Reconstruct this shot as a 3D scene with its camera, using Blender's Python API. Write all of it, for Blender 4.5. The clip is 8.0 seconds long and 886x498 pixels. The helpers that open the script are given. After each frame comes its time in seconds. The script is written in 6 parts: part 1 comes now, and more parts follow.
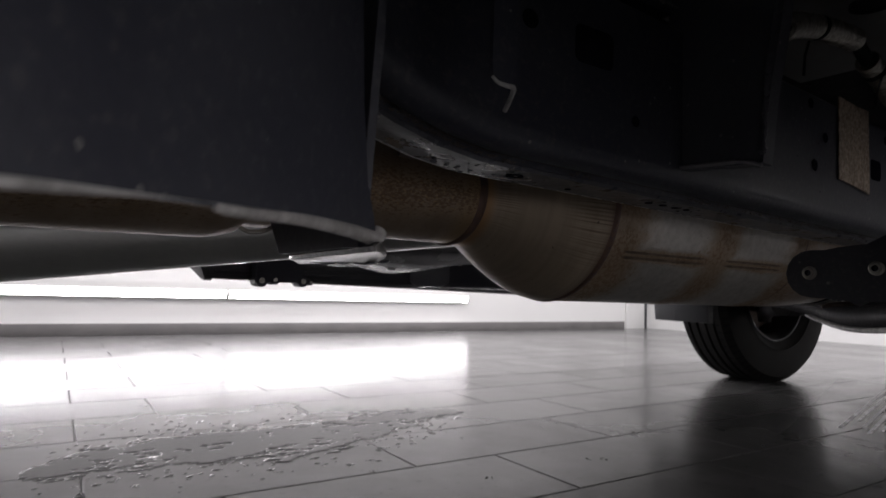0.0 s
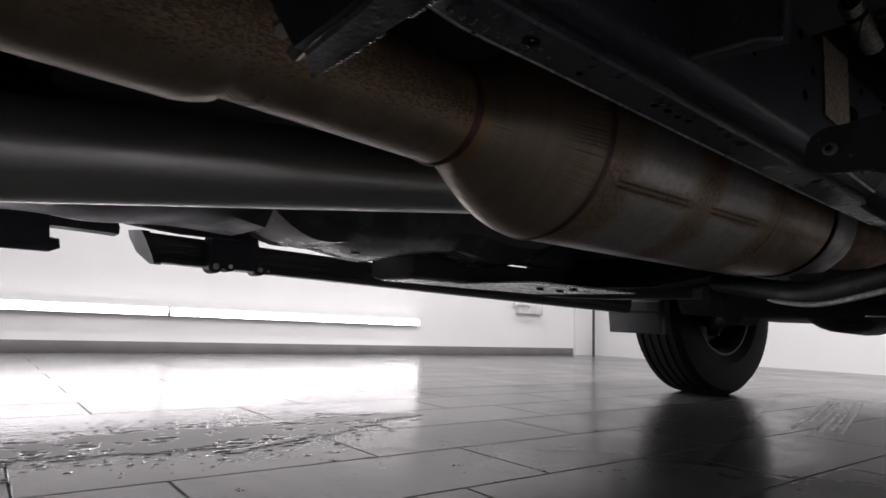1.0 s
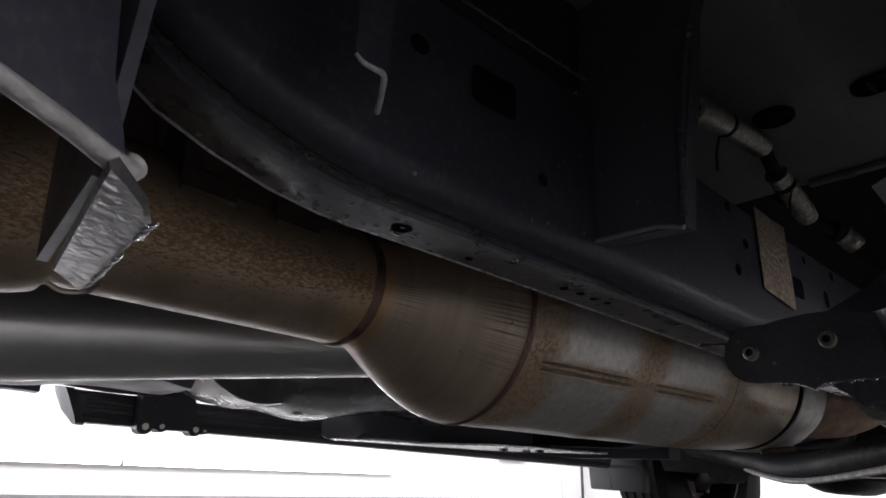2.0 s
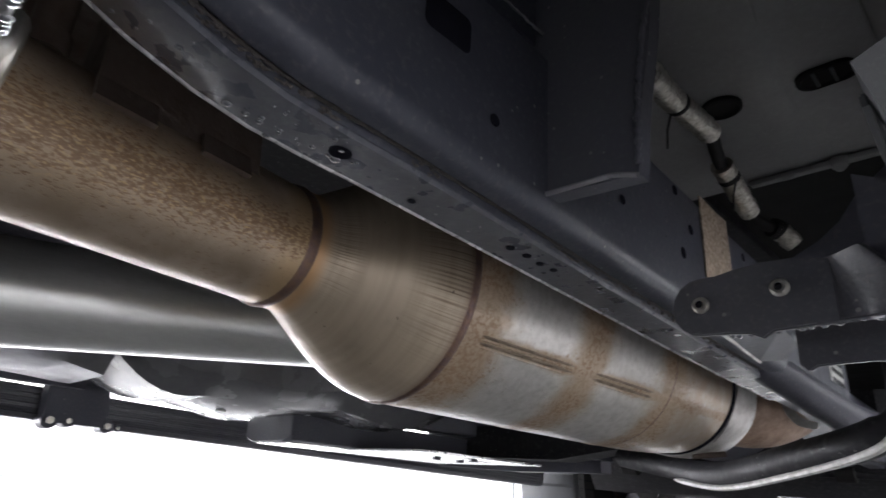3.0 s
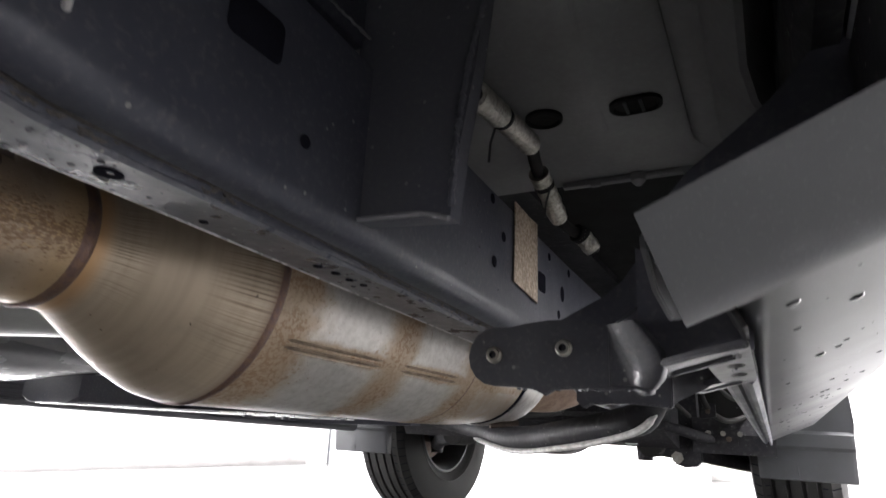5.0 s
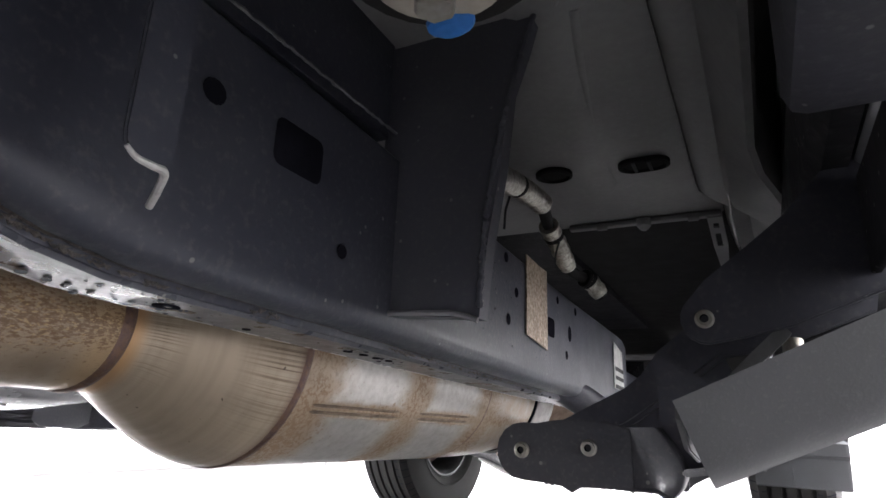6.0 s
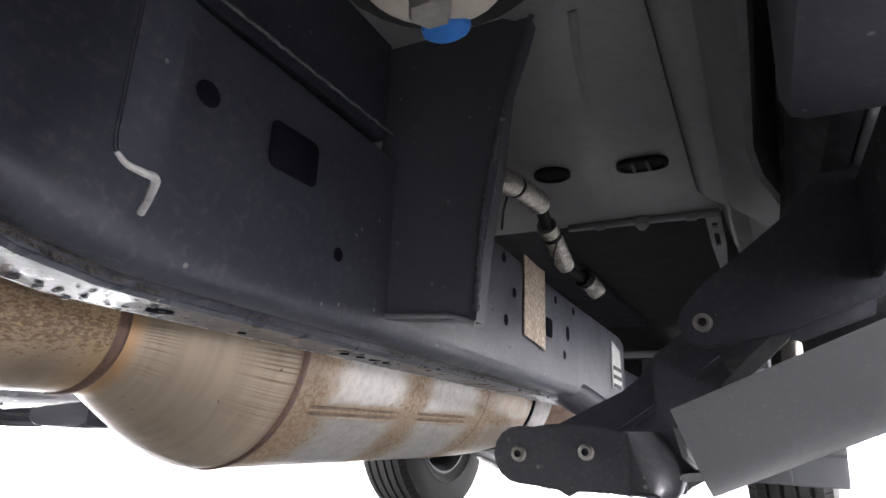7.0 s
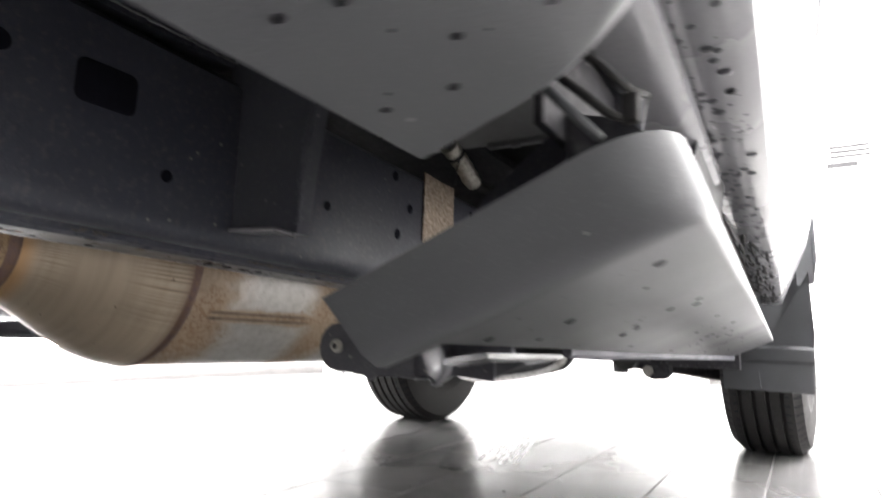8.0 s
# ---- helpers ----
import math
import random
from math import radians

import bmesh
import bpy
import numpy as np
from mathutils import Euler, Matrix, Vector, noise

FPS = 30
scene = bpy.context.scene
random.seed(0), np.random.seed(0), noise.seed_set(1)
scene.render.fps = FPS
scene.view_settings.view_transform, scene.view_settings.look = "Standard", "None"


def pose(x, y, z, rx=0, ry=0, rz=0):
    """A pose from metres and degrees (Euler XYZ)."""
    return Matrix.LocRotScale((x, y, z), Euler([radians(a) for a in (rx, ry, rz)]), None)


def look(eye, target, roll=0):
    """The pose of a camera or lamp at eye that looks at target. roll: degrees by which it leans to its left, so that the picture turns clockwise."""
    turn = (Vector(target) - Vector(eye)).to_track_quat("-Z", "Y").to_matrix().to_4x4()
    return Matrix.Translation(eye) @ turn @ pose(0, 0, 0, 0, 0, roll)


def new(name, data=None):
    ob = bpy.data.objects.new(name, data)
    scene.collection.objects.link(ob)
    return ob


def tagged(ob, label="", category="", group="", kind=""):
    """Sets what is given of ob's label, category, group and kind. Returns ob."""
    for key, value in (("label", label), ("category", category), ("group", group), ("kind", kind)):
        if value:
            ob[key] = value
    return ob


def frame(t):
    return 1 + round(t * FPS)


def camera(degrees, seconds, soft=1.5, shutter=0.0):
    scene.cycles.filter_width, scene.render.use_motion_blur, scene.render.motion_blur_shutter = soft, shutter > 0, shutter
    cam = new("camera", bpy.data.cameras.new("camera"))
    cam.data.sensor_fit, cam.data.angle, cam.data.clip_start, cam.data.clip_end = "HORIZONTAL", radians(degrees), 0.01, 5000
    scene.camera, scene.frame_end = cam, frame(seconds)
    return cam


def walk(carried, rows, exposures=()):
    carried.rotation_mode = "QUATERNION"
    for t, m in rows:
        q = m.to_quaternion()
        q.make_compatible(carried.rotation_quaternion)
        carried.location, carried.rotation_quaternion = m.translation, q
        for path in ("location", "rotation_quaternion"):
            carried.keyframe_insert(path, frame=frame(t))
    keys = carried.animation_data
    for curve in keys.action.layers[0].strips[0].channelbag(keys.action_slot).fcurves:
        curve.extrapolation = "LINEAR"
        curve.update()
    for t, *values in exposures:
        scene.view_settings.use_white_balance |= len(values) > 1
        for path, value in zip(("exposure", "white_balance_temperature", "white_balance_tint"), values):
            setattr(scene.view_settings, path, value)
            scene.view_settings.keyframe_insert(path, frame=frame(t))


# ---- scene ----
cam = camera(72.7, 8.0, shutter=0.35)
PATH = [
    (0, (0.8, 0.33, 0.349), (-0.878, 1.408, 0.498), 1.5),
    (0.2, (0.786, 0.317, 0.321), (-0.851, 1.441, 0.559), 1.6),
    (0.5, (0.755, 0.311, 0.261), (-0.842, 1.488, 0.514), 2.3),
    (1, (0.744, 0.325, 0.246), (-0.828, 1.533, 0.511), 2.1),
    (1.2, (0.745, 0.346, 0.27), (-0.819, 1.559, 0.56), 2.0),
    (1.5, (0.75, 0.39, 0.302), (-0.8, 1.572, 0.749), 2.0),
    (1.7, (0.752, 0.401, 0.31), (-0.768, 1.559, 0.901), 2.0),
    (2.8, (0.722, 0.435, 0.267), (-0.664, 1.654, 1.037), 2.9),
    (3, (0.719, 0.441, 0.268), (-0.611, 1.72, 1.04), 3.4),
    (3.5, (0.717, 0.46, 0.267), (-0.452, 1.882, 1.05), 3.3),
    (4, (0.71, 0.481, 0.274), (-0.364, 2.007, 0.993), 3.2),
    (4.5, (0.716, 0.481, 0.287), (-0.276, 2.1, 0.917), 2.9),
    (5, (0.731, 0.448, 0.326), (-0.2, 2.114, 0.924), 2.0),
    (6.5, (0.728, 0.406, 0.384), (-0.188, 2.089, 0.957), 1.4),
    (7, (0.729, 0.409, 0.382), (-0.185, 2.095, 0.95), 1.4),
    (7.5, (0.768, 0.419, 0.371), (-0.159, 2.099, 0.932), 1.4),
    (7.6, (0.79, 0.425, 0.371), (-0.168, 2.088, 0.931), 1.0),
    (7.7, (0.807, 0.422, 0.37), (-0.156, 2.095, 0.892), 1.0),
    (7.8, (0.824, 0.425, 0.369), (-0.155, 2.108, 0.827), 1.4),
    (7.9, (0.838, 0.433, 0.372), (-0.153, 2.128, 0.752), 1.0),
    (8, (0.86, 0.435, 0.373), (-0.142, 2.138, 0.677), 1.1),
]
EXPOSURES = [(0.0, -0.05, 6450, 15), (0.5, -0.22, 6450, 15), (1.0, -0.17, 6450, 15), (1.5, 0.03, 6420, 15), (1.7, 0.35, 6400, 15), (2.8, 2.55, 6150, 11), (3.0, 2.82, 6150, 11), (3.5, 3.3, 6150, 11), (4.0, 3.5, 6150, 11), (4.5, 3.3, 6280, 11),
             (5.0, 2.86, 6400, 11), (6.5, 3.38, 6250, 13), (7.0, 3.6, 6250, 13), (7.5, 3.75, 6250, 12), (8.0, 2.92, 6500, 10)]
CEILING_WATTS = 88.0
walk(cam, [(t, look(eye, target, roll)) for t, eye, target, roll in PATH], EXPOSURES)

# ---- world and light ----
world = bpy.data.worlds.new("world")
world.use_nodes = True
scene.world = world
world.node_tree.nodes["Background"].inputs[0].default_value = (0.8, 0.88, 1.0, 1)
world.node_tree.nodes["Background"].inputs[1].default_value = 0.02


# ---- materials ----
def nodes_of(m):
    return m.node_tree.nodes, m.node_tree.links


def material(name, color, rough=0.5, metal=0.0, color2=None, scale=40.0, bump=0.0, bump_scale=200.0, rough2=None, detail=6.0, spec=0.5, coat=0.0, stretch=(1, 1, 1), dust=0.0):
    """A procedural surface: two-scale colour mottling, roughness variation and fine relief, in metres."""
    m = bpy.data.materials.new(name)
    m.use_nodes = True
    n, l = nodes_of(m)
    b = n["Principled BSDF"]
    tc = n.new("ShaderNodeTexCoord")
    mp = n.new("ShaderNodeMapping")
    mp.inputs["Scale"].default_value = stretch
    l.new(tc.outputs["Object"], mp.inputs["Vector"])
    big = n.new("ShaderNodeTexNoise")
    big.inputs["Scale"].default_value, big.inputs["Detail"].default_value = scale, detail
    small = n.new("ShaderNodeTexNoise")
    small.inputs["Scale"].default_value, small.inputs["Detail"].default_value = bump_scale, 4.0
    l.new(mp.outputs[0], big.inputs["Vector"])
    l.new(mp.outputs[0], small.inputs["Vector"])
    add = n.new("ShaderNodeMath")
    add.operation = "MULTIPLY_ADD"
    l.new(small.outputs[0], add.inputs[0])
    add.inputs[1].default_value = 0.45
    l.new(big.outputs[0], add.inputs[2])
    ramp = n.new("ShaderNodeMapRange")
    ramp.inputs["From Min"].default_value, ramp.inputs["From Max"].default_value = 0.5, 0.95
    l.new(add.outputs[0], ramp.inputs["Value"])
    mix = n.new("ShaderNodeMix")
    mix.data_type = "RGBA"
    mix.inputs[6].default_value = (*color, 1)
    mix.inputs[7].default_value = (*(color2 or [c * 0.7 for c in color]), 1)
    l.new(ramp.outputs[0], mix.inputs[0])
    if dust:
        cells = n.new("ShaderNodeTexVoronoi")
        cells.inputs["Scale"].default_value = 230.0
        l.new(tc.outputs["Object"], cells.inputs["Vector"])
        pick = n.new("ShaderNodeSeparateColor")
        l.new(cells.outputs["Color"], pick.inputs[0])
        size = math_node(n, l, "MULTIPLY", range_node(n, l, pick.outputs[0], 1.0 - dust, 1.0), 0.34)
        spot = range_node(n, l, math_node(n, l, "SUBTRACT", size, cells.outputs["Distance"]), 0.0, 0.12)
        film = math_node(n, l, "MULTIPLY", range_node(n, l, small.outputs[0], 0.52, 0.75), 0.10)
        fac = math_node(n, l, "MAXIMUM", math_node(n, l, "MULTIPLY", spot, 0.6), film)
        l.new(mix_color(n, l, fac, mix.outputs[2], (0.34, 0.33, 0.32)), b.inputs["Base Color"])
    else:
        l.new(mix.outputs[2], b.inputs["Base Color"])
    rr = n.new("ShaderNodeMapRange")
    rr.inputs["From Min"].default_value, rr.inputs["From Max"].default_value = 0.35, 0.7
    rr.inputs["To Min"].default_value, rr.inputs["To Max"].default_value = rough, rough2 if rough2 is not None else min(1, rough + 0.15)
    l.new(big.outputs[0], rr.inputs["Value"])
    l.new(rr.outputs[0], b.inputs["Roughness"])
    b.inputs["Metallic"].default_value = metal
    b.inputs["Specular IOR Level"].default_value = spec
    b.inputs["Coat Weight"].default_value = coat
    if bump:
        bp = n.new("ShaderNodeBump")
        bp.inputs["Strength"].default_value, bp.inputs["Distance"].default_value = bump, 0.002
        l.new(small.outputs[0], bp.inputs["Height"])
        l.new(bp.outputs[0], b.inputs["Normal"])
    return m


def math_node(n, l, op, a, b=None, c=None):
    m = n.new("ShaderNodeMath")
    m.operation = op
    for i, v in enumerate((a, b, c)):
        if v is None:
            continue
        if isinstance(v, (int, float)):
            m.inputs[i].default_value = v
        else:
            l.new(v, m.inputs[i])
    return m.outputs[0]


def mix_color(n, l, fac, a, b):
    m = n.new("ShaderNodeMix")
    m.data_type = "RGBA"
    l.new(fac, m.inputs[0])
    for i, v in ((6, a), (7, b)):
        if isinstance(v, tuple):
            m.inputs[i].default_value = (*v, 1)
        else:
            l.new(v, m.inputs[i])
    return m.outputs[2]


def range_node(n, l, value, a, b, lo=0.0, hi=1.0, smooth=True):
    m = n.new("ShaderNodeMapRange")
    m.interpolation_type = "SMOOTHSTEP" if smooth else "LINEAR"
    m.inputs["From Min"].default_value, m.inputs["From Max"].default_value = a, b
    m.inputs["To Min"].default_value, m.inputs["To Max"].default_value = lo, hi
    l.new(value, m.inputs["Value"])
    return m.outputs[0]


def exhaust_metal(name, kind):
    """Heat-tinted stainless steel; kind: pipe, cone or can. Rust and straw tints gather at the welds and the seam."""
    m = bpy.data.materials.new(name)
    m.use_nodes = True
    n, l = nodes_of(m)
    b = n["Principled BSDF"]
    tc = n.new("ShaderNodeTexCoord")
    sep = n.new("ShaderNodeSeparateXYZ")
    l.new(tc.outputs["Object"], sep.inputs[0])
    x, y, z = sep.outputs
    xc = math_node(n, l, "MULTIPLY_ADD", y, 0.0232, 0.2964 - 0.0232 * 0.95)
    zc = math_node(n, l, "MULTIPLY_ADD", y, -0.0084, 0.459 + 0.0084 * 0.95)
    dx, dz = math_node(n, l, "SUBTRACT", x, xc), math_node(n, l, "SUBTRACT", z, zc)
    angle = math_node(n, l, "ARCTAN2", dz, dx)
    along = math_node(n, l, "MULTIPLY_ADD", dx, 0.0232, math_node(n, l, "MULTIPLY", y, 1.0))

    def noise_at(scale, detail=6.0, stretch=(1, 1, 1), rough=0.55):
        mp = n.new("ShaderNodeMapping")
        mp.inputs["Scale"].default_value = stretch
        l.new(tc.outputs["Object"], mp.inputs["Vector"])
        t = n.new("ShaderNodeTexNoise")
        t.inputs["Scale"].default_value, t.inputs["Detail"].default_value, t.inputs["Roughness"].default_value = scale, detail, rough
        l.new(mp.outputs[0], t.inputs["Vector"])
        return t.outputs[0]

    polar = n.new("ShaderNodeCombineXYZ")
    l.new(angle, polar.inputs[0])
    l.new(along, polar.inputs[1])

    def polar_noise(sx, sy, scale=1.0, detail=3.0):
        mp = n.new("ShaderNodeMapping")
        mp.inputs["Scale"].default_value = (sx, sy, 1)
        l.new(polar.outputs[0], mp.inputs["Vector"])
        t = n.new("ShaderNodeTexNoise")
        t.inputs["Scale"].default_value, t.inputs["Detail"].default_value = scale, detail
        l.new(mp.outputs[0], t.inputs["Vector"])
        return t.outputs[0]

    coarse, fine = noise_at(28, 5), noise_at(330, 4, rough=0.7)

    def near(value, at, width):
        return range_node(n, l, math_node(n, l, "ABSOLUTE", math_node(n, l, "SUBTRACT", value, at)), 0.0, width, 1.0, 0.0)

    def most(values):
        out = values[0]
        for v in values[1:]:
            out = math_node(n, l, "MAXIMUM", out, v)
        return out

    if kind == "can":
        silver = mix_color(n, l, range_node(n, l, noise_at(110, 6), 0.3, 0.75), (0.56, 0.545, 0.515), (0.43, 0.415, 0.385))
        bands = most([near(along, 0.788, 0.066), near(along, 0.953, 0.056), near(along, 1.128, 0.075), near(angle, -0.545, 0.15)])
        haze = most([bands, range_node(n, l, along, 1.09, 1.15, 0.0, 0.62), range_node(n, l, angle, 0.05, 0.5, 0.0, 0.75)])
        cloud = math_node(n, l, "ADD", math_node(n, l, "MULTIPLY", coarse, 0.8), math_node(n, l, "MULTIPLY", noise_at(75, 5), 0.5))
        tan = mix_color(n, l, range_node(n, l, math_node(n, l, "ADD", cloud, math_node(n, l, "SUBTRACT", haze, 0.73)), 0.0, 0.75), silver, (0.39, 0.30, 0.21))
        speck = range_node(n, l, math_node(n, l, "ADD", math_node(n, l, "MULTIPLY", noise_at(240, 4, rough=0.7), 1.0), math_node(n, l, "MULTIPLY", bands, 0.17)), 0.57, 0.75)
        edge = range_node(n, l, math_node(n, l, "MULTIPLY", speck, range_node(n, l, coarse, 0.38, 0.62)), 0.1, 0.8)
        color = mix_color(n, l, math_node(n, l, "MULTIPLY", edge, 0.7), tan, (0.25, 0.15, 0.08))
        dirt = range_node(n, l, noise_at(700, 2), 0.66, 0.74)
        color = mix_color(n, l, math_node(n, l, "MULTIPLY", dirt, 0.6), color, (0.10, 0.07, 0.05))
        rough = range_node(n, l, speck, 0.0, 1.0, 0.42, 0.78)
        height = math_node(n, l, "ADD", math_node(n, l, "MULTIPLY", noise_at(120, 5), 0.6), math_node(n, l, "MULTIPLY", speck, 0.5))
        metal = range_node(n, l, edge, 0.0, 1.0, 0.55, 0.1)
        strength, dist = 0.35, 0.0012
    elif kind == "cone":
        lines = polar_noise(70, 3)
        rings = polar_noise(0.8, 160)
        base = mix_color(n, l, range_node(n, l, rings, 0.3, 0.7), (0.49, 0.405, 0.305), (0.445, 0.365, 0.27))
        edge_lines = math_node(n, l, "MULTIPLY", range_node(n, l, polar_noise(52, 1.5), 0.47, 0.60), most([range_node(n, l, along, 0.712, 0.748), near(along, 0.672, 0.020)]))
        base = mix_color(n, l, math_node(n, l, "MULTIPLY", math_node(n, l, "MULTIPLY", edge_lines, near(angle, -0.12, 0.95)), 0.8), base, (0.13, 0.085, 0.05))
        base = mix_color(n, l, math_node(n, l, "MULTIPLY", near(along, 0.651, 0.016), 0.8), base, (0.50, 0.29, 0.12))
        base = mix_color(n, l, near(along, 0.774, 0.016), base, (0.19, 0.115, 0.085))
        base = mix_color(n, l, range_node(n, l, coarse, 0.5, 0.75, 0, 0.35), base, (0.30, 0.25, 0.19))
        color = mix_color(n, l, math_node(n, l, "MULTIPLY", range_node(n, l, noise_at(160, 2), 0.74, 0.78), 0.8), base, (0.06, 0.04, 0.03))
        rough = range_node(n, l, rings, 0.3, 0.7, 0.40, 0.52)
        height = math_node(n, l, "ADD", math_node(n, l, "MULTIPLY", lines, 0.06), math_node(n, l, "MULTIPLY", rings, 0.3))
        metal = range_node(n, l, edge_lines, 0, 1, 0.55, 0.4)
        strength, dist = 0.22, 0.0008
    else:
        base = mix_color(n, l, range_node(n, l, coarse, 0.35, 0.65), (0.43, 0.345, 0.26), (0.335, 0.26, 0.185))
        base = mix_color(n, l, near(along, 0.635, 0.03), base, (0.46, 0.33, 0.19))
        low = near(angle, -0.22, 0.46)
        base = mix_color(n, l, math_node(n, l, "MULTIPLY", low, 0.5), base, (0.37, 0.26, 0.15))
        speck = range_node(n, l, math_node(n, l, "ADD", math_node(n, l, "MULTIPLY", noise_at(560, 4, (1, 0.35, 1), 0.7), 1.0), math_node(n, l, "MULTIPLY", low, 0.20)), 0.57, 0.74)
        color = mix_color(n, l, math_node(n, l, "MULTIPLY", speck, 0.85), base, (0.19, 0.105, 0.05))
        bright = range_node(n, l, noise_at(640, 2, (1, 0.4, 1)), 0.54, 0.68)
        color = mix_color(n, l, math_node(n, l, "MULTIPLY", math_node(n, l, "MULTIPLY", bright, low), 0.7), color, (0.56, 0.39, 0.20))
        rough = range_node(n, l, speck, 0, 1, 0.42, 0.66)
        height = math_node(n, l, "MULTIPLY", speck, -1.0)
        metal = range_node(n, l, speck, 0, 1, 0.6, 0.2)
        strength, dist = 0.25, 0.001
    l.new(color, b.inputs["Base Color"])
    l.new(rough, b.inputs["Roughness"])
    l.new(metal, b.inputs["Metallic"])
    b.inputs["Coat Weight"].default_value, b.inputs["Coat Roughness"].default_value = 0.25, 0.18
    bp = n.new("ShaderNodeBump")
    bp.inputs["Strength"].default_value, bp.inputs["Distance"].default_value = strength, dist
    l.new(height, bp.inputs["Height"])
    l.new(bp.outputs[0], b.inputs["Normal"])
    return m


def glow(name, color, strength):
    m = bpy.data.materials.new(name)
    m.use_nodes = True
    b = m.node_tree.nodes["Principled BSDF"]
    b.inputs["Base Color"].default_value = (0.8, 0.8, 0.8, 1)
    b.inputs["Emission Color"].default_value = (*color, 1)
    b.inputs["Emission Strength"].default_value = strength
    return m


def tile_material():
    m = bpy.data.materials.new("floor_tile")
    m.use_nodes = True
    n, l = nodes_of(m)
    b = n["Principled BSDF"]
    geo = n.new("ShaderNodeNewGeometry")
    info = n.new("ShaderNodeObjectInfo")

    def noise_at(scale, detail=5.0, stretch=(1, 1, 1)):
        mp = n.new("ShaderNodeMapping")
        mp.inputs["Scale"].default_value = stretch
        l.new(geo.outputs["Position"], mp.inputs["Vector"])
        t = n.new("ShaderNodeTexNoise")
        t.inputs["Scale"].default_value, t.inputs["Detail"].default_value = scale, detail
        l.new(mp.outputs[0], t.inputs["Vector"])
        return t.outputs[0]

    base = mix_color(n, l, range_node(n, l, noise_at(6, 6), 0.35, 0.65), (0.135, 0.134, 0.1325), (0.110, 0.109, 0.108))
    base = mix_color(n, l, math_node(n, l, "MULTIPLY", info.outputs["Random"], 0.3), base, (0.100, 0.099, 0.098))
    dirt = range_node(n, l, noise_at(45, 6), 0.60, 0.75)
    base = mix_color(n, l, math_node(n, l, "MULTIPLY", dirt, 0.25), base, (0.02, 0.0195, 0.019))
    l.new(base, b.inputs["Base Color"])
    wet = range_node(n, l, noise_at(1.6, 4), 0.42, 0.6)
    rough = range_node(n, l, wet, 0, 1, 0.22, 0.17)
    rough = math_node(n, l, "ADD", rough, math_node(n, l, "MULTIPLY", noise_at(60, 4), 0.04))
    l.new(rough, b.inputs["Roughness"])
    b.inputs["Specular IOR Level"].default_value = 0.205
    bp = n.new("ShaderNodeBump")
    bp.inputs["Strength"].default_value, bp.inputs["Distance"].default_value = 0.02, 0.001
    l.new(noise_at(25, 4), bp.inputs["Height"])
    l.new(bp.outputs[0], b.inputs["Normal"])
    return m


def water_material():
    m = bpy.data.materials.new("water")
    m.use_nodes = True
    b = m.node_tree.nodes["Principled BSDF"]
    b.inputs["Base Color"].default_value = (0.9, 0.95, 1.0, 1)
    b.inputs["Roughness"].default_value = 0.02
    b.inputs["IOR"].default_value = 1.33
    b.inputs["Transmission Weight"].default_value = 1.0
    return m


BLACK = material("chassis_black", (0.074, 0.075, 0.095), 0.42, color2=(0.096, 0.096, 0.112), scale=14, bump=0.12, bump_scale=260, rough2=0.6, spec=0.3, dust=0.05)
BLACK_GLOSS = material("black_arm_paint", (0.062, 0.062, 0.074), 0.30, color2=(0.084, 0.084, 0.094), scale=20, bump=0.10, bump_scale=420, rough2=0.44, spec=0.4, coat=0.12, dust=0.05)
RAIL = material("rail_wax_black", (0.053, 0.056, 0.076), 0.34, color2=(0.072, 0.075, 0.093), scale=18, bump=0.14, bump_scale=240, rough2=0.5, spec=0.35, dust=0.035)
FLANGE = material("wet_flange_black", (0.062, 0.066, 0.086), 0.24, color2=(0.085, 0.088, 0.105), scale=60, bump=0.16, bump_scale=150, rough2=0.42, spec=0.45, coat=0.25, dust=0.06)
UNDERBODY = material("underbody_primer", (0.33, 0.328, 0.322), 0.45, color2=(0.245, 0.244, 0.242), scale=9, bump=0.08, bump_scale=160, dust=0.08)
OUTRIGGER = material("outrigger_wax", (0.118, 0.120, 0.147), 0.42, color2=(0.135, 0.137, 0.152), scale=14, bump=0.12, bump_scale=260, rough2=0.6, spec=0.3, dust=0.08)
GREY_PLASTIC = material("grey_moulded_cover", (0.100, 0.102, 0.107), 0.36, color2=(0.084, 0.086, 0.091), scale=5, bump=0.05, bump_scale=700, rough2=0.46, dust=0.03)
SILL_PAINT = material("sill_paint", (0.32, 0.315, 0.33), 0.22, color2=(0.27, 0.265, 0.28), scale=7, bump=0.05, bump_scale=300, coat=0.4)
BODY_PAINT = material("body_paint", (0.62, 0.63, 0.65), 0.20, color2=(0.58, 0.59, 0.61), scale=4, coat=0.6)
SHAFT = material("shaft_paint", (0.84, 0.85, 0.83), 0.30, metal=0.7, color2=(0.70, 0.705, 0.685), scale=22, bump=0.05, bump_scale=320, rough2=0.40, stretch=(1, 0.3, 1), coat=0.5)
SHIELD = material("shield_aluminium", (0.30, 0.30, 0.32), 0.34, metal=0.6, color2=(0.20, 0.20, 0.21), scale=16, bump=0.12, bump_scale=90, rough2=0.5)
STEEL = material("zinc_steel", (0.62, 0.61, 0.57), 0.32, metal=1.0, color2=(0.45, 0.42, 0.36), scale=120, bump=0.1, bump_scale=500)
SLEEVE = material("foil_sleeve", (0.66, 0.64, 0.58), 0.36, metal=0.95, color2=(0.36, 0.34, 0.29), scale=210, bump=0.8, bump_scale=420, detail=3)
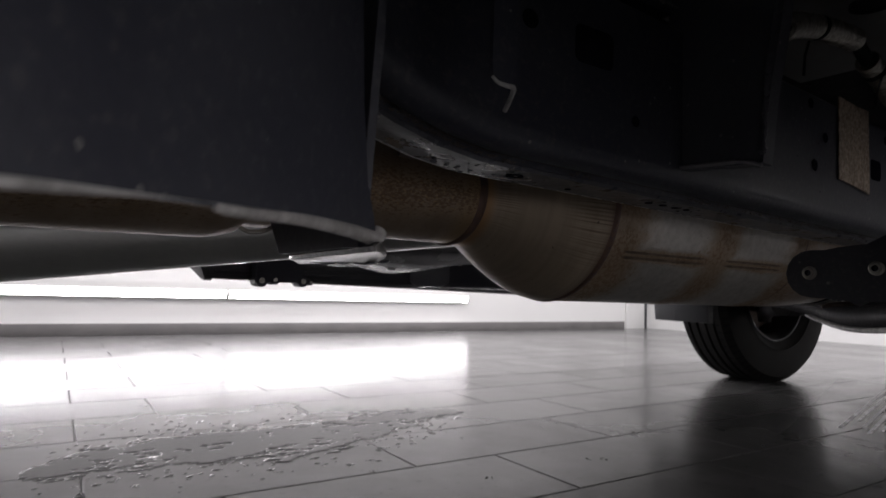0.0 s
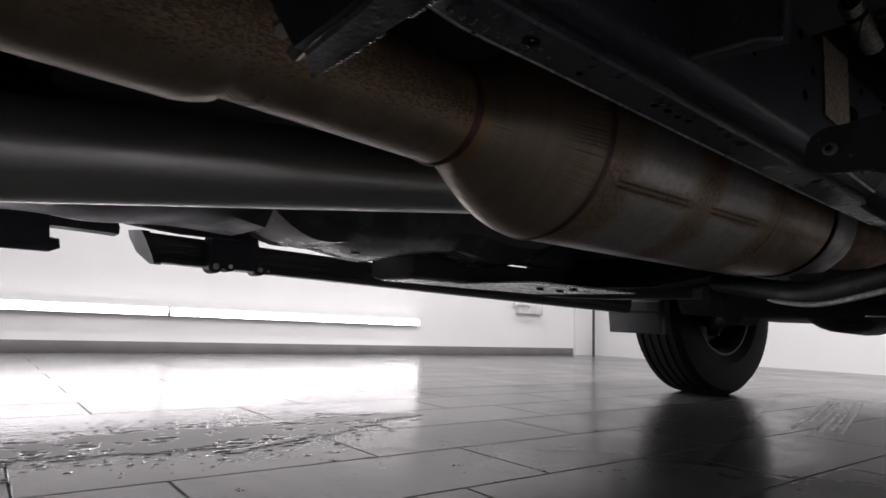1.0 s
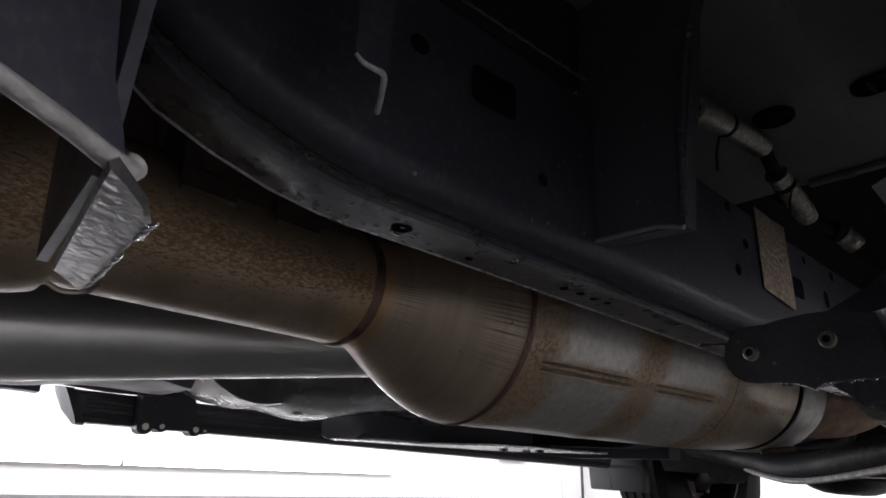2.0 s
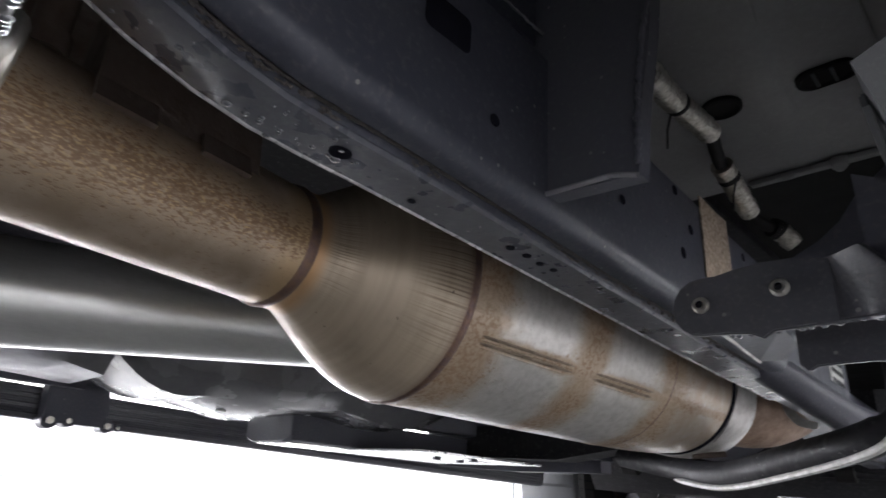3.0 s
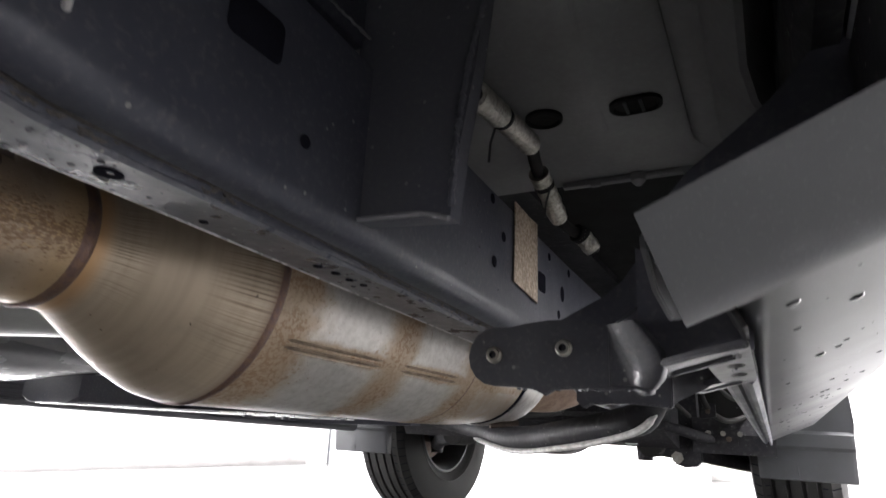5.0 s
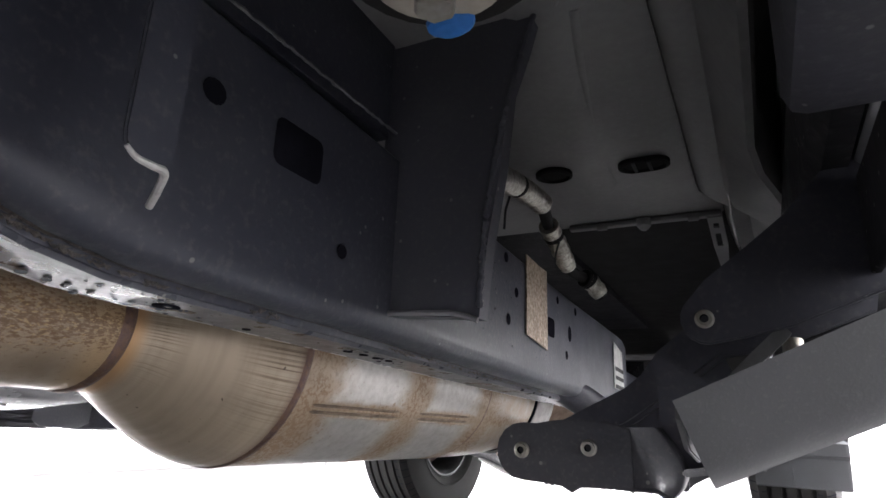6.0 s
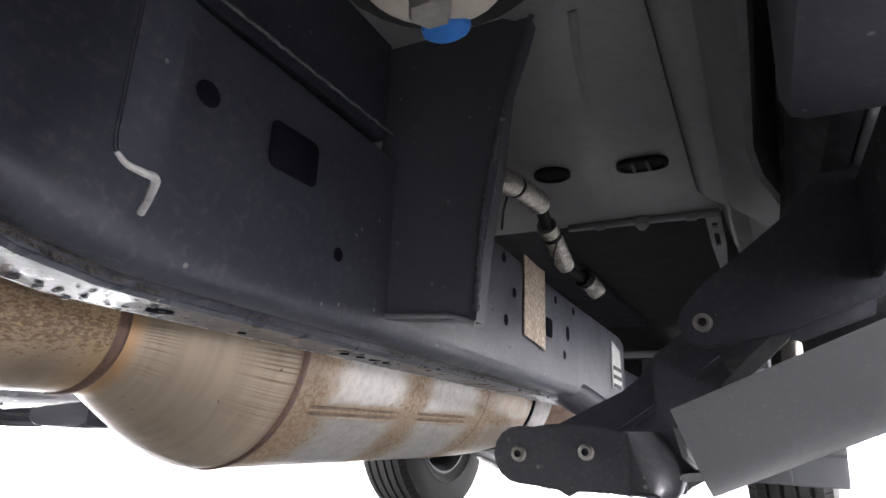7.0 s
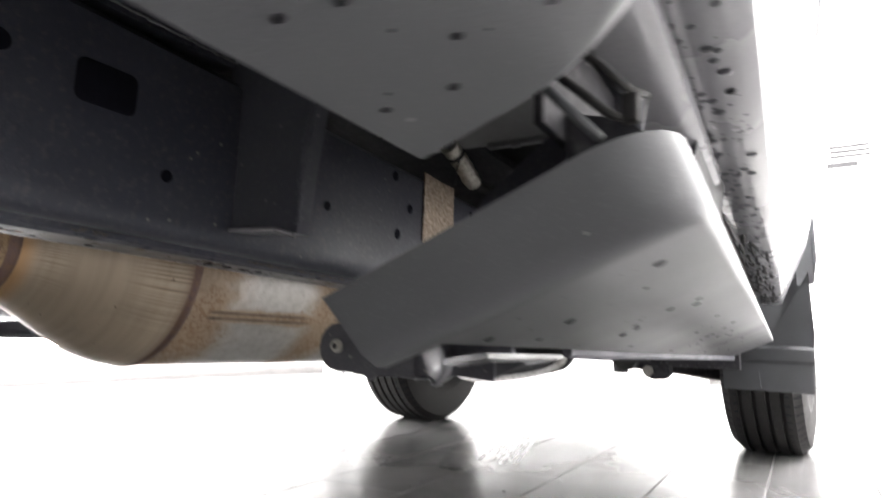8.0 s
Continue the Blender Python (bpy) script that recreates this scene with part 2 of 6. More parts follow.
STICKER = material("bronze_label", (0.60, 0.50, 0.39), 0.4, metal=0.35, color2=(0.26, 0.19, 0.13), scale=260, bump=1.0, bump_scale=190, detail=2.0)
LABEL_WHITE = material("white_label", (0.74, 0.74, 0.72), 0.5, scale=60)
TAN_PIPE = material("scaled_tan_pipe", (0.36, 0.25, 0.18), 0.55, metal=0.2, color2=(0.20, 0.13, 0.09), scale=50, bump=0.3, bump_scale=260)
BAND = material("dull_pale_band", (0.56, 0.55, 0.53), 0.45, metal=0.5, color2=(0.34, 0.32, 0.30), scale=45, bump=0.3, bump_scale=200)
INK = material("label_ink", (0.03, 0.03, 0.03), 0.6, scale=60)
BLUE = material("blue_marking", (0.03, 0.20, 0.62), 0.55, color2=(0.02, 0.15, 0.48), scale=120)
CREAM = material("mount_washer", (0.56, 0.53, 0.46), 0.45, metal=0.25, color2=(0.42, 0.38, 0.31), scale=60, bump=0.1)
# Darker chassis black; the shade deep among the parts is in the colour.
SHADE_BLACK = material("chassis_shade_black", (0.022, 0.022, 0.026), 0.48, color2=(0.040, 0.039, 0.042), scale=20, bump=0.4, bump_scale=90, rough2=0.65, spec=0.14, dust=0.08)
RUBBER = material("rubber_and_shade_black", (0.014, 0.0135, 0.0135), 0.66, color2=(0.025, 0.024, 0.023), scale=30, bump=0.12, bump_scale=300, spec=0.25)
LINER = material("liner_plastic", (0.052, 0.052, 0.068), 0.5, color2=(0.058, 0.058, 0.070), scale=12, bump=0.10, bump_scale=240, dust=0.06)
FLAP = material("mudflap_plastic", (0.060, 0.063, 0.068), 0.45, color2=(0.045, 0.047, 0.050), scale=10, bump=0.06, bump_scale=500)
RIM = material("rim_alloy", (0.075, 0.075, 0.078), 0.5, metal=0.3, color2=(0.05, 0.05, 0.05), scale=25)
RUST = material("rusty_iron", (0.15, 0.115, 0.095), 0.6, metal=0.3, color2=(0.095, 0.07, 0.055), scale=60, bump=0.3)
WALL = material("white_wall_paint", (0.755, 0.76, 0.742), 0.55, color2=(0.72, 0.725, 0.71), scale=1.5, bump=0.05, bump_scale=120)
BASE = material("grey_baseboard_tile", (0.17, 0.165, 0.16), 0.35, color2=(0.13, 0.127, 0.125), scale=5)
DARK_WALL = material("bounce_cut_wall", (0.10, 0.10, 0.105), 0.55, color2=(0.08, 0.08, 0.085), scale=1.5, bump=0.05, bump_scale=120)
PALE_BASE = material("pale_baseboard", (0.33, 0.325, 0.31), 0.4, color2=(0.28, 0.275, 0.265), scale=5)
GROUT = material("grout", (0.10, 0.098, 0.095), 0.8, color2=(0.07, 0.068, 0.065), scale=30)
PIPE_M, CONE_M, CAN_M = (exhaust_metal("exhaust_" + k, k) for k in ("pipe", "cone", "can"))
WELD = material("heat_blued_weld", (0.15, 0.105, 0.105), 0.42, metal=0.8, color2=(0.24, 0.15, 0.10), scale=160, bump=0.5, bump_scale=420)
# Near-black that paints the shade inside holes, sockets and gaps.
HOLE_SHADE = material("hole_shade", (0.018, 0.018, 0.025), 0.9, scale=30, spec=0.0)
TILE, WATER = tile_material(), water_material()
# Opaque dark beads: the dark that a clear drop refracts is in the colour.
DROP = material("water_bead", (0.085, 0.09, 0.105), 0.03, color2=(0.13, 0.135, 0.15), scale=300, rough2=0.05, spec=0.9, coat=1.0)
# Grey tint stands for the dark refracted and mirrored by clear drops.
DARK_WATER = water_material()
DARK_WATER.name = "dark_tinted_water"
DARK_WATER.node_tree.nodes["Principled BSDF"].inputs["Base Color"].default_value = (0.22, 0.22, 0.24, 1)
WET = material("wet_tile_film", (0.030, 0.0298, 0.0298), 0.015, color2=(0.025, 0.0248, 0.0248), scale=8, rough2=0.03, spec=0.18)
SEAM_STEEL = material("rusty_seam_steel", (0.26, 0.20, 0.14), 0.55, metal=0.3, color2=(0.13, 0.095, 0.07), scale=90, bump=0.4, bump_scale=400)
WELD_GREY = material("grey_weld_spatter", (0.20, 0.20, 0.205), 0.5, color2=(0.09, 0.09, 0.095), scale=140, bump=0.6, bump_scale=500)
HANG_LIP = material("scuffed_flange", (0.06, 0.06, 0.066), 0.34, metal=0.2, color2=(0.17, 0.165, 0.16), scale=95, bump=0.5, bump_scale=260, rough2=0.5, coat=0.4)
# Worn edges; the floor light on them is put into the pale colour.
LIP = material("worn_lit_edge", (0.70, 0.69, 0.67), 0.45, metal=0.2, color2=(0.42, 0.41, 0.40), scale=110, bump=0.4, bump_scale=380)
SEAM = material("rusty_seam_sealer", (0.040, 0.037, 0.037), 0.5, color2=(0.105, 0.090, 0.080), scale=220, bump=0.8, bump_scale=700)
SKID = material("bright_skid_sheet", (0.74, 0.74, 0.74), 0.2, metal=0.9, color2=(0.60, 0.60, 0.60), scale=14, bump=0.03, bump_scale=90)
DUCT = material("duct_plastic", (0.14, 0.14, 0.15), 0.20, color2=(0.18, 0.18, 0.19), scale=14, bump=0.04, bump_scale=120, rough2=0.32)
FOOT = material("foot_casting", (0.30, 0.30, 0.30), 0.42, metal=0.6, color2=(0.20, 0.20, 0.20), scale=60, bump=0.2)
TUBE_GLOW = glow("led_diffuser", (1.0, 0.975, 0.985), 23.0)
WHITE_PLASTIC = material("white_plastic", (0.75, 0.75, 0.73), 0.4, scale=20)
MAT_STRIPE = material("pale_scuff", (0.165, 0.162, 0.155), 0.24, color2=(0.12, 0.118, 0.115), scale=14, spec=0.2)


# ---- mesh helpers ----
def part(name, bm, mat, parent=None, label="", smooth=0.6):
    """One bmesh as one mesh object, under a thing or a part."""
    bmesh.ops.recalc_face_normals(bm, faces=bm.faces)
    if smooth:
        for f in bm.faces:
            f.smooth = True
        for e in bm.edges:
            if len(e.link_faces) != 2 or e.calc_face_angle(0) > smooth:
                e.smooth = False
    me = bpy.data.meshes.new(name)
    bm.to_mesh(me)
    bm.free()
    me.materials.append(mat)
    ob = new(name, me)
    if parent:
        ob.parent = parent
    return tagged(ob, label)


def thing(name, label, category, at=(0, 0, 0), kind="", group=""):
    ob = new(name)
    ob.location = at
    ob.empty_display_size = 0.1
    return tagged(ob, label, category, group, kind)


def box(x0, x1, y0, y1, z0, z1, bevel=0.0, bm=None, segments=2):
    bm = bm or bmesh.new()
    made = bmesh.ops.create_cube(bm, size=1)["verts"]
    for v in made:
        v.co = Vector((x0 + (v.co.x + 0.5) * (x1 - x0), y0 + (v.co.y + 0.5) * (y1 - y0), z0 + (v.co.z + 0.5) * (z1 - z0)))
    if bevel:
        edges = {e for v in made for e in v.link_edges}
        bmesh.ops.bevel(bm, geom=list(edges), offset=bevel, segments=segments, affect="EDGES", profile=0.5)
    return bm


def loft(rings, closed=True, caps=True, bm=None):
    """Skin over rings of points, each ring a list of equally many places."""
    bm = bm or bmesh.new()
    rows = [[bm.verts.new(p) for p in r] for r in rings]
    for a, b in zip(rows, rows[1:]):
        k = len(a)
        for i in range(k if closed else k - 1):
            bm.faces.new((a[i], a[(i + 1) % k], b[(i + 1) % k], b[i]))
    if caps and closed:
        bm.faces.new(rows[0])
        bm.faces.new(list(reversed(rows[-1])))
    return bm


def circle(center, axis, r, n=24, flat=1.0):
    axis = Vector(axis).normalized()
    side = axis.cross(Vector((0, 0, 1)))
    side = Vector((1, 0, 0)) if side.length < 1e-4 else side.normalized()
    up = side.cross(axis)
    return [Vector(center) + r * (math.cos(2 * math.pi * i / n) * side + flat * math.sin(2 * math.pi * i / n) * up) for i in range(n)]


def spline(points, steps=8):
    """Catmull-Rom through the points."""
    p = [Vector(q) for q in points]
    p = [2 * p[0] - p[1]] + p + [2 * p[-1] - p[-2]]
    out = []
    for a, b, c, d in zip(p, p[1:], p[2:], p[3:]):
        for i in range(steps):
            t = i / steps
            out.append(0.5 * ((2 * b) + (c - a) * t + (2 * a - 5 * b + 4 * c - d) * t * t + (3 * b - a - 3 * c + d) * t ** 3))
    return out + [p[-2]]


def tube(points, r, n=16, caps=True, bm=None):
    """A round tube along points; r: a radius or one for each point."""
    pts = [Vector(q) for q in points]
    rs = r if isinstance(r, (list, tuple)) else [r] * len(pts)
    rings, side = [], None
    for i, q in enumerate(pts):
        axis = (pts[min(i + 1, len(pts) - 1)] - pts[max(i - 1, 0)]).normalized()
        if side is None:
            side = axis.orthogonal().normalized()
        side = (side - side.dot(axis) * axis).normalized()
        up = axis.cross(side)
        rings.append([q + rs[i] * (math.cos(2 * math.pi * k / n) * side + math.sin(2 * math.pi * k / n) * up) for k in range(n)])
    return loft(rings, True, caps, bm)


def plate(outline, holes, matrix, thick, bevel=0.0):
    """A flat plate from a 2D outline with through holes; matrix sets its plane (local z is the thickness)."""
    bm = bmesh.new()
    edges = []
    for loop in (outline, *holes):
        vs = [bm.verts.new((u, v, 0)) for u, v in loop]
        edges += [bm.edges.new((vs[i], vs[(i + 1) % len(vs)])) for i in range(len(vs))]
    bmesh.ops.triangle_fill(bm, use_beauty=True, use_dissolve=False, edges=edges)
    ext = bmesh.ops.extrude_face_region(bm, geom=list(bm.faces))
    bmesh.ops.translate(bm, vec=(0, 0, thick), verts=[g for g in ext["geom"] if isinstance(g, bmesh.types.BMVert)])
    if bevel:
        bmesh.ops.recalc_face_normals(bm, faces=bm.faces)
        rim = [e for e in bm.edges if len(e.link_faces) == 2 and e.calc_face_angle(0) > 1.2]
        bmesh.ops.bevel(bm, geom=rim, offset=bevel, segments=2, affect="EDGES")
    bmesh.ops.transform(bm, matrix=matrix, verts=bm.verts)
    return bm


def disc2(u, v, r, n=14, ry=None):
    return [(u + r * math.cos(2 * math.pi * i / n), v + (ry or r) * math.sin(2 * math.pi * i / n)) for i in range(n)]


def rect2(u0, u1, v0, v1, r=0.0, n=3):
    if not r:
        return [(u0, v0), (u1, v0), (u1, v1), (u0, v1)]
    out = []
    for cu, cv, a in ((u1 - r, v0 + r, -90), (u1 - r, v1 - r, 0), (u0 + r, v1 - r, 90), (u0 + r, v0 + r, 180)):
        out += [(cu + r * math.cos(radians(a + 90 * i / n)), cv + r * math.sin(radians(a + 90 * i / n))) for i in range(n + 1)]
    return out


def frame_at(origin, u, v):
    """A plane's matrix: local x along u, local y along v."""
    u, v = Vector(u).normalized(), Vector(v)
    w = u.cross(v).normalized()
    v = w.cross(u)
    m = Matrix((u, v, w)).transposed().to_4x4()
    m.translation = Vector(origin)
    return m


def bolt(center, axis, r, h, parent, name="bolt", mat=STEEL, label=""):
    """A socket-head flange bolt."""
    c, a = Vector(center), Vector(axis).normalized()
    prof = [(0.0, r), (h * 0.45, r), (h * 0.55, r * 0.80), (h, r * 0.74), (h, r * 0.44), (h * 0.1, r * 0.42)]
    ob = part(name, loft([circle(c + a * d, a, q, 18) for d, q in prof]), mat, parent, label)
    # The socket's shade is painted as a second, near-black colour.
    ob.data.materials.append(HOLE_SHADE)
    for poly in ob.data.polygons:
        flat = poly.center - c
        off = flat - a * flat.dot(a)
        if off.length < r * 0.435 and flat.dot(a) > 0:
            poly.material_index = 1
    return ob


def drops(name, places, parent, label, mat=WATER):
    """Clinging water drops: flattened beads, (place, normal, radius)."""
    bm = bmesh.new()
    for p, nrm, r in places:
        nrm = Vector(nrm).normalized()
        side = nrm.orthogonal().normalized()
        up = nrm.cross(side)
        rows = []
        for j in range(4):
            a = math.pi / 2 * j / 4
            rows.append([bm.verts.new(Vector(p) + r * math.cos(a) * (math.cos(2 * math.pi * k / 8) * side + math.sin(2 * math.pi * k / 8) * up) + nrm * r * 0.48 * math.sin(a)) for k in range(8)])
        top = bm.verts.new(Vector(p) + nrm * r * 0.48)
        for a, b in zip(rows, rows[1:]):
            for k in range(8):
                bm.faces.new((a[k], a[(k + 1) % 8], b[(k + 1) % 8], b[k]))
        for k in range(8):
            bm.faces.new((rows[-1][k], rows[-1][(k + 1) % 8], top))
    ob = part(name, bm, mat, parent, label, smooth=2.0)
    ob["kind"] = "stuff"
    return ob


RAKE = -0.022


def zr(z, y):
    """Height with the truck's slight nose-down rake; z is given at y = 0.6."""
    return z + RAKE * (y - 0.6)


# ---- the room ----
WX, WY1, WY2, WR, WB, CEIL = -4.0, 6.38, 7.6, 2.75, -2.7, 3.1


def wall(name, x0, x1, y0, y1, label, mat=WALL):
    return tagged(part(name, box(x0, x1, y0, y1, 0, CEIL), mat, None, label), category="wall", kind="structure")


wall("wall_west", WX - 0.15, WX, WB - 0.15, WY2 + 0.15, "white painted wall with low light tubes")
wall("wall_north", WX, 0.0, WY1, WY1 + 0.15, "plain white front wall of the bay")
wall("wall_return", -0.15, 0.0, WY1 + 0.15, WY2, "short white return wall")
wall("wall_north_deep", 0.0, WR, WY2, WY2 + 0.15, "white recessed front wall with pale base")
wall("wall_east", WR, WR + 0.15, WB - 0.15, WY2 + 0.15, "plain white side wall")
# Unseen wall, made dark so that less light bounces from behind.
wall("wall_south", WX, WR, WB - 0.15, WB, "unseen back wall, dark grey to cut bounce light", DARK_WALL)
tagged(part("ceiling", box(WX - 0.15, WR + 0.15, WB - 0.15, WY2 + 0.15, CEIL, CEIL + 0.12), WALL, None, "plain white ceiling"), category="ceiling", kind="structure")
tagged(part("baseboard", box(WX, WX + 0.012, WB, 5.95, 0.001, 0.084, 0.002), BASE, None, "dark grey tiled baseboard along white wall"), category="baseboard", kind="structure")
tagged(part("baseboard", box(0.0, WR, WY2 - 0.012, WY2, 0.001, 0.165, 0.002), PALE_BASE, None, "pale grey baseboard on recessed wall"), category="baseboard", kind="structure")
pillar = tagged(part("pillar", box(WX, WX + 0.03, 5.97, 6.28, 0, CEIL, 0.004), WALL, None, "white flat corner pillar"), category="pillar", kind="structure")
part("corner_guard", box(WX + 0.001, WX + 0.035, 6.282, 6.322, 0.0, 1.6, 0.003), FLAP, pillar, "dark grey corner guard")
tagged(part("floor", box(WX - 0.15, WR + 0.15, WB - 0.15, WY2 + 0.15, -0.12, -0.0016), GROUT, None, "grey tiled garage floor, wet in places"), category="floor", kind="structure")
floor = bpy.data.objects["floor"]


def light_tube(y0, y1, name="light_tube", x=WX, side=1):
    ob = thing(name, "glowing white light tube fixed low on wall", "lamp", (x, (y0 + y1) / 2, 0.303), group="wall light tubes")
    cx = x + side * 0.040
    half = [radians(-90 + 15 * k) for k in range(13)]
    rings = []
    for y, r in ((y0 + 0.006, 0.020), (y0 + 0.012, 0.027), (y1 - 0.012, 0.027), (y1 - 0.006, 0.020)):
        rings.append([(cx + side * r * 0.8 * math.cos(t), y, r * math.sin(t) + 0.303) for t in half])
    d = part("diffuser", loft(rings), TUBE_GLOW)
    b = part("backing", loft([[(cx + side * u, y, 0.303 + v) for u, v in ((-0.039, -0.030), (0.003, -0.030), (0.003, -0.0275), (-0.003, -0.0275), (-0.003, 0.0275), (0.003, 0.0275), (0.003, 0.030), (-0.039, 0.030))] for y in (y0 + 0.008, y1 - 0.008)]), WHITE_PLASTIC, smooth=0)
    caps = []
    for y in (y0, y1 - 0.012):
        caps.append(part("end_cap", loft([circle((cx, yy, 0.303), (0, 1, 0), 0.0295, 16) for yy in (y, y + 0.012)]), WHITE_PLASTIC))
    for o in (d, b, *caps):
        o.parent = ob
        o.matrix_parent_inverse = Matrix.Translation(ob.location).inverted()
    return ob


for y0, y1 in ((-0.80, 1.445), (1.445, 3.685)):
    light_tube(y0, y1)

socket = thing("wall_box", "white plastic socket box on white wall", "socket", (WX, 5.1, 0.50))
for nm, b in (("cover", box(0.0, 0.055, -0.10, 0.28, -0.05, 0.08, 0.006)), ("flap", box(0.055, 0.075, -0.19, 0.06, 0.035, 0.065, 0.004))):
    part(nm, b, WHITE_PLASTIC, socket)

notice = thing("wall_notice", "small pale notice with grey print bars", "sign", (1.22, WY2 - 0.004, 2.20))
part("sheet", box(-0.03, 0.42, -0.004, 0.003, -0.05, 0.30), WHITE_PLASTIC, notice)
for k in range(3):
    part("print_bar", box(0.03, 0.37, -0.006, -0.0045, 0.200 - 0.050 * k, 0.236 - 0.050 * k), INK, notice)
part("print_bar", box(0.0, 0.26, -0.006, -0.0045, 0.0, 0.06), INK, notice)


tagged(part("trim", box(0.02, 1.57, WY2 - 0.03, WY2, 1.065, 1.09, 0.002), PALE_BASE, None, "pale grey dado rail on recessed wall"), category="trim", kind="structure")
tagged(part("trim", box(1.545, 1.57, WY2 - 0.03, WY2, 0.17, 1.065, 0.002), PALE_BASE, None, "pale grey upright trim on recessed wall"), category="trim", kind="structure")


def ceiling_light(x, y, watts):
    ob = thing("ceiling_light", "long white ceiling light fitting", "lamp", (x, y, CEIL), group="ceiling lights")
    part("housing", box(-0.09, 0.09, -1.2, 1.2, -0.05, 0.0, 0.004), WHITE_PLASTIC, ob)
    part("diffuser", box(-0.075, 0.075, -1.18, 1.18, -0.058, -0.0505, 0.002), glow("ceiling_diffuser", (1.0, 0.965, 0.98), 2.0), ob)
    lamp = bpy.data.lights.new("ceiling_lamp", "AREA")
    lamp.shape, lamp.size, lamp.size_y, lamp.energy, lamp.color = "RECTANGLE", 0.15, 2.3, watts, (1.0, 0.965, 0.98)
    lo = new("lamp", lamp)
    lo.location = (0, 0, -0.075)
    lo.parent = ob
    return ob


for x, y, share in ((-2.9, 0.9, 0.62), (-2.9, 3.7, 0.62), (-0.2, 2.0, 0.9), (-0.2, 4.6, 0.9), (1.85, 3.3, 0.6), (1.85, 5.4, 0.6)):
    ceiling_light(x, y, CEILING_WATTS * share)

# ---- the truck ----
truck = thing("pickup_truck", "grey pickup truck seen from below, standing on wet tiles", "truck", (0, 0, 0))
TRUCK_M = pose(0.014, 0.0087, -0.0081, 0.229, 1.148, 0.91)
truck.matrix_basis = TRUCK_M


# frame rails
def kick(y):
    d = max(0.0, 0.55 - y)
    return 2.0 * d * d if d < 0.13 else 2.0 * 0.0169 + 0.52 * min(d - 0.12, 0.3)


def rail_x(y):
    t = min(1, max(0, (y - 1.47) / 0.35))
    return 0.515 - 0.012 * min(1, max(0, (y - 0.6) / 0.5)) - 0.09 * t * t * (3 - 2 * t)


def frame_rail(side):
    ys = [-1.2, -0.6, -0.1, 0.05, 0.11, 0.2, 0.3, 0.36, 0.41, 0.44, 0.47, 0.5, 0.53, 0.56, 0.6, 0.7, 0.8, 0.9, 1.0, 1.15, 1.32, 1.46, 1.55, 1.63, 1.72, 1.83, 2.2, 2.8, 3.5]
    prof = [(0, 0.121), (0, 0.0205), (-0.0001, 0.0170), (-0.0009, 0.0130), (-0.0028, 0.0095), (-0.0058, 0.0068), (-0.0098, 0.0052), (-0.0140, 0.0046), (-0.0165, 0.0045), (-0.018, 0.0075), (-0.0215, 0.0075), (-0.0228, 0.0015), (-0.026, 0.0), (-0.056, 0.0), (-0.0605, 0.002), (-0.062, 0.006), (-0.064, 0.121), (-0.058, 0.127), (-0.006, 0.127)]
    rings = []
    for y in ys:
        xo, zb = rail_x(y), zr(0.4455, y) + kick(y)
        rings.append([(side * (xo + dx), y, zb + dz) for dx, dz in prof])
    return part("frame_rail", loft(rings), RAIL, truck, "black waxed steel chassis rail with water drops" if side > 0 else "")


rail_r, rail_l = frame_rail(1), frame_rail(-1)
ys = [-0.1, 0.05, 0.2, 0.3, 0.36, 0.41, 0.44, 0.47, 0.5, 0.53, 0.56, 0.6, 0.7, 0.8, 0.9, 1.0, 1.15, 1.32]
part("lower_flange", loft([[(rail_x(y) + dx, y, zr(0.4455, y) + kick(y) + dz) for dx, dz in ((-0.0232, 0.001), (-0.0250, -0.0010), (-0.058, -0.0012), (-0.0612, 0.001), (-0.0622, 0.0055), (-0.058, 0.003), (-0.03, 0.002))] for y in ys]), FLANGE, rail_r, "wet glossy black lower flange")
# Bright colour paints the floor's glint along the wet flange edge.
EDGE_GLINT = material("painted_edge_glint", (0.80, 0.80, 0.80), 0.22, metal=0.5, color2=(0.45, 0.45, 0.46), scale=70, bump=0.3, bump_scale=300)
part("flange_edge", tube([(rail_x(y) - 0.0612, y, zr(0.4462, y) + kick(y)) for y in ys], 0.0017, 10), EDGE_GLINT, rail_r)
part("lap_seam", tube([(rail_x(y) - 0.0200, y, zr(0.4515, y) + kick(y) + 0.0004 * noise.noise(Vector((y * 160, 0, 0)))) for y in [0.30 + 0.006 * i for i in range(160)]], [0.0011 + 0.0007 * noise.noise(Vector((i * 0.9, 3.0, 0))) for i in range(160)], 6), SEAM, rail_r)


crust_v, crust_f, crng = [], [], random.Random(77)
for _ in range(420):
    y = 0.42 + crng.random() * 0.72
    if noise.noise(Vector((y * 14, 0.5, 0))) < -0.15:
        continue
    c = Vector((rail_x(y) - 0.0165 - crng.random() * 0.0075, y, zr(0.4475, y) + kick(y) - 0.0002 + 0.0012 * crng.random()))
    r, k = 0.0005 + 0.0016 * crng.random() ** 2, len(crust_v)
    crust_v += [c + Vector((r * math.cos(a) * 0.7, 1.8 * r * math.sin(a), 0.0008)) for a in (0.3, 1.5, 2.6, 3.9, 5.2)] + [c + Vector((0, 0, -0.6 * r))]
    crust_f += [(k + i, k + (i + 1) % 5, k + 5) for i in range(5)]
me = bpy.data.meshes.new("seam_crust")
me.from_pydata(crust_v, [], crust_f)
me.materials.append(SEAM)
crust = new("seam_crust", me)
crust.parent = rail_r
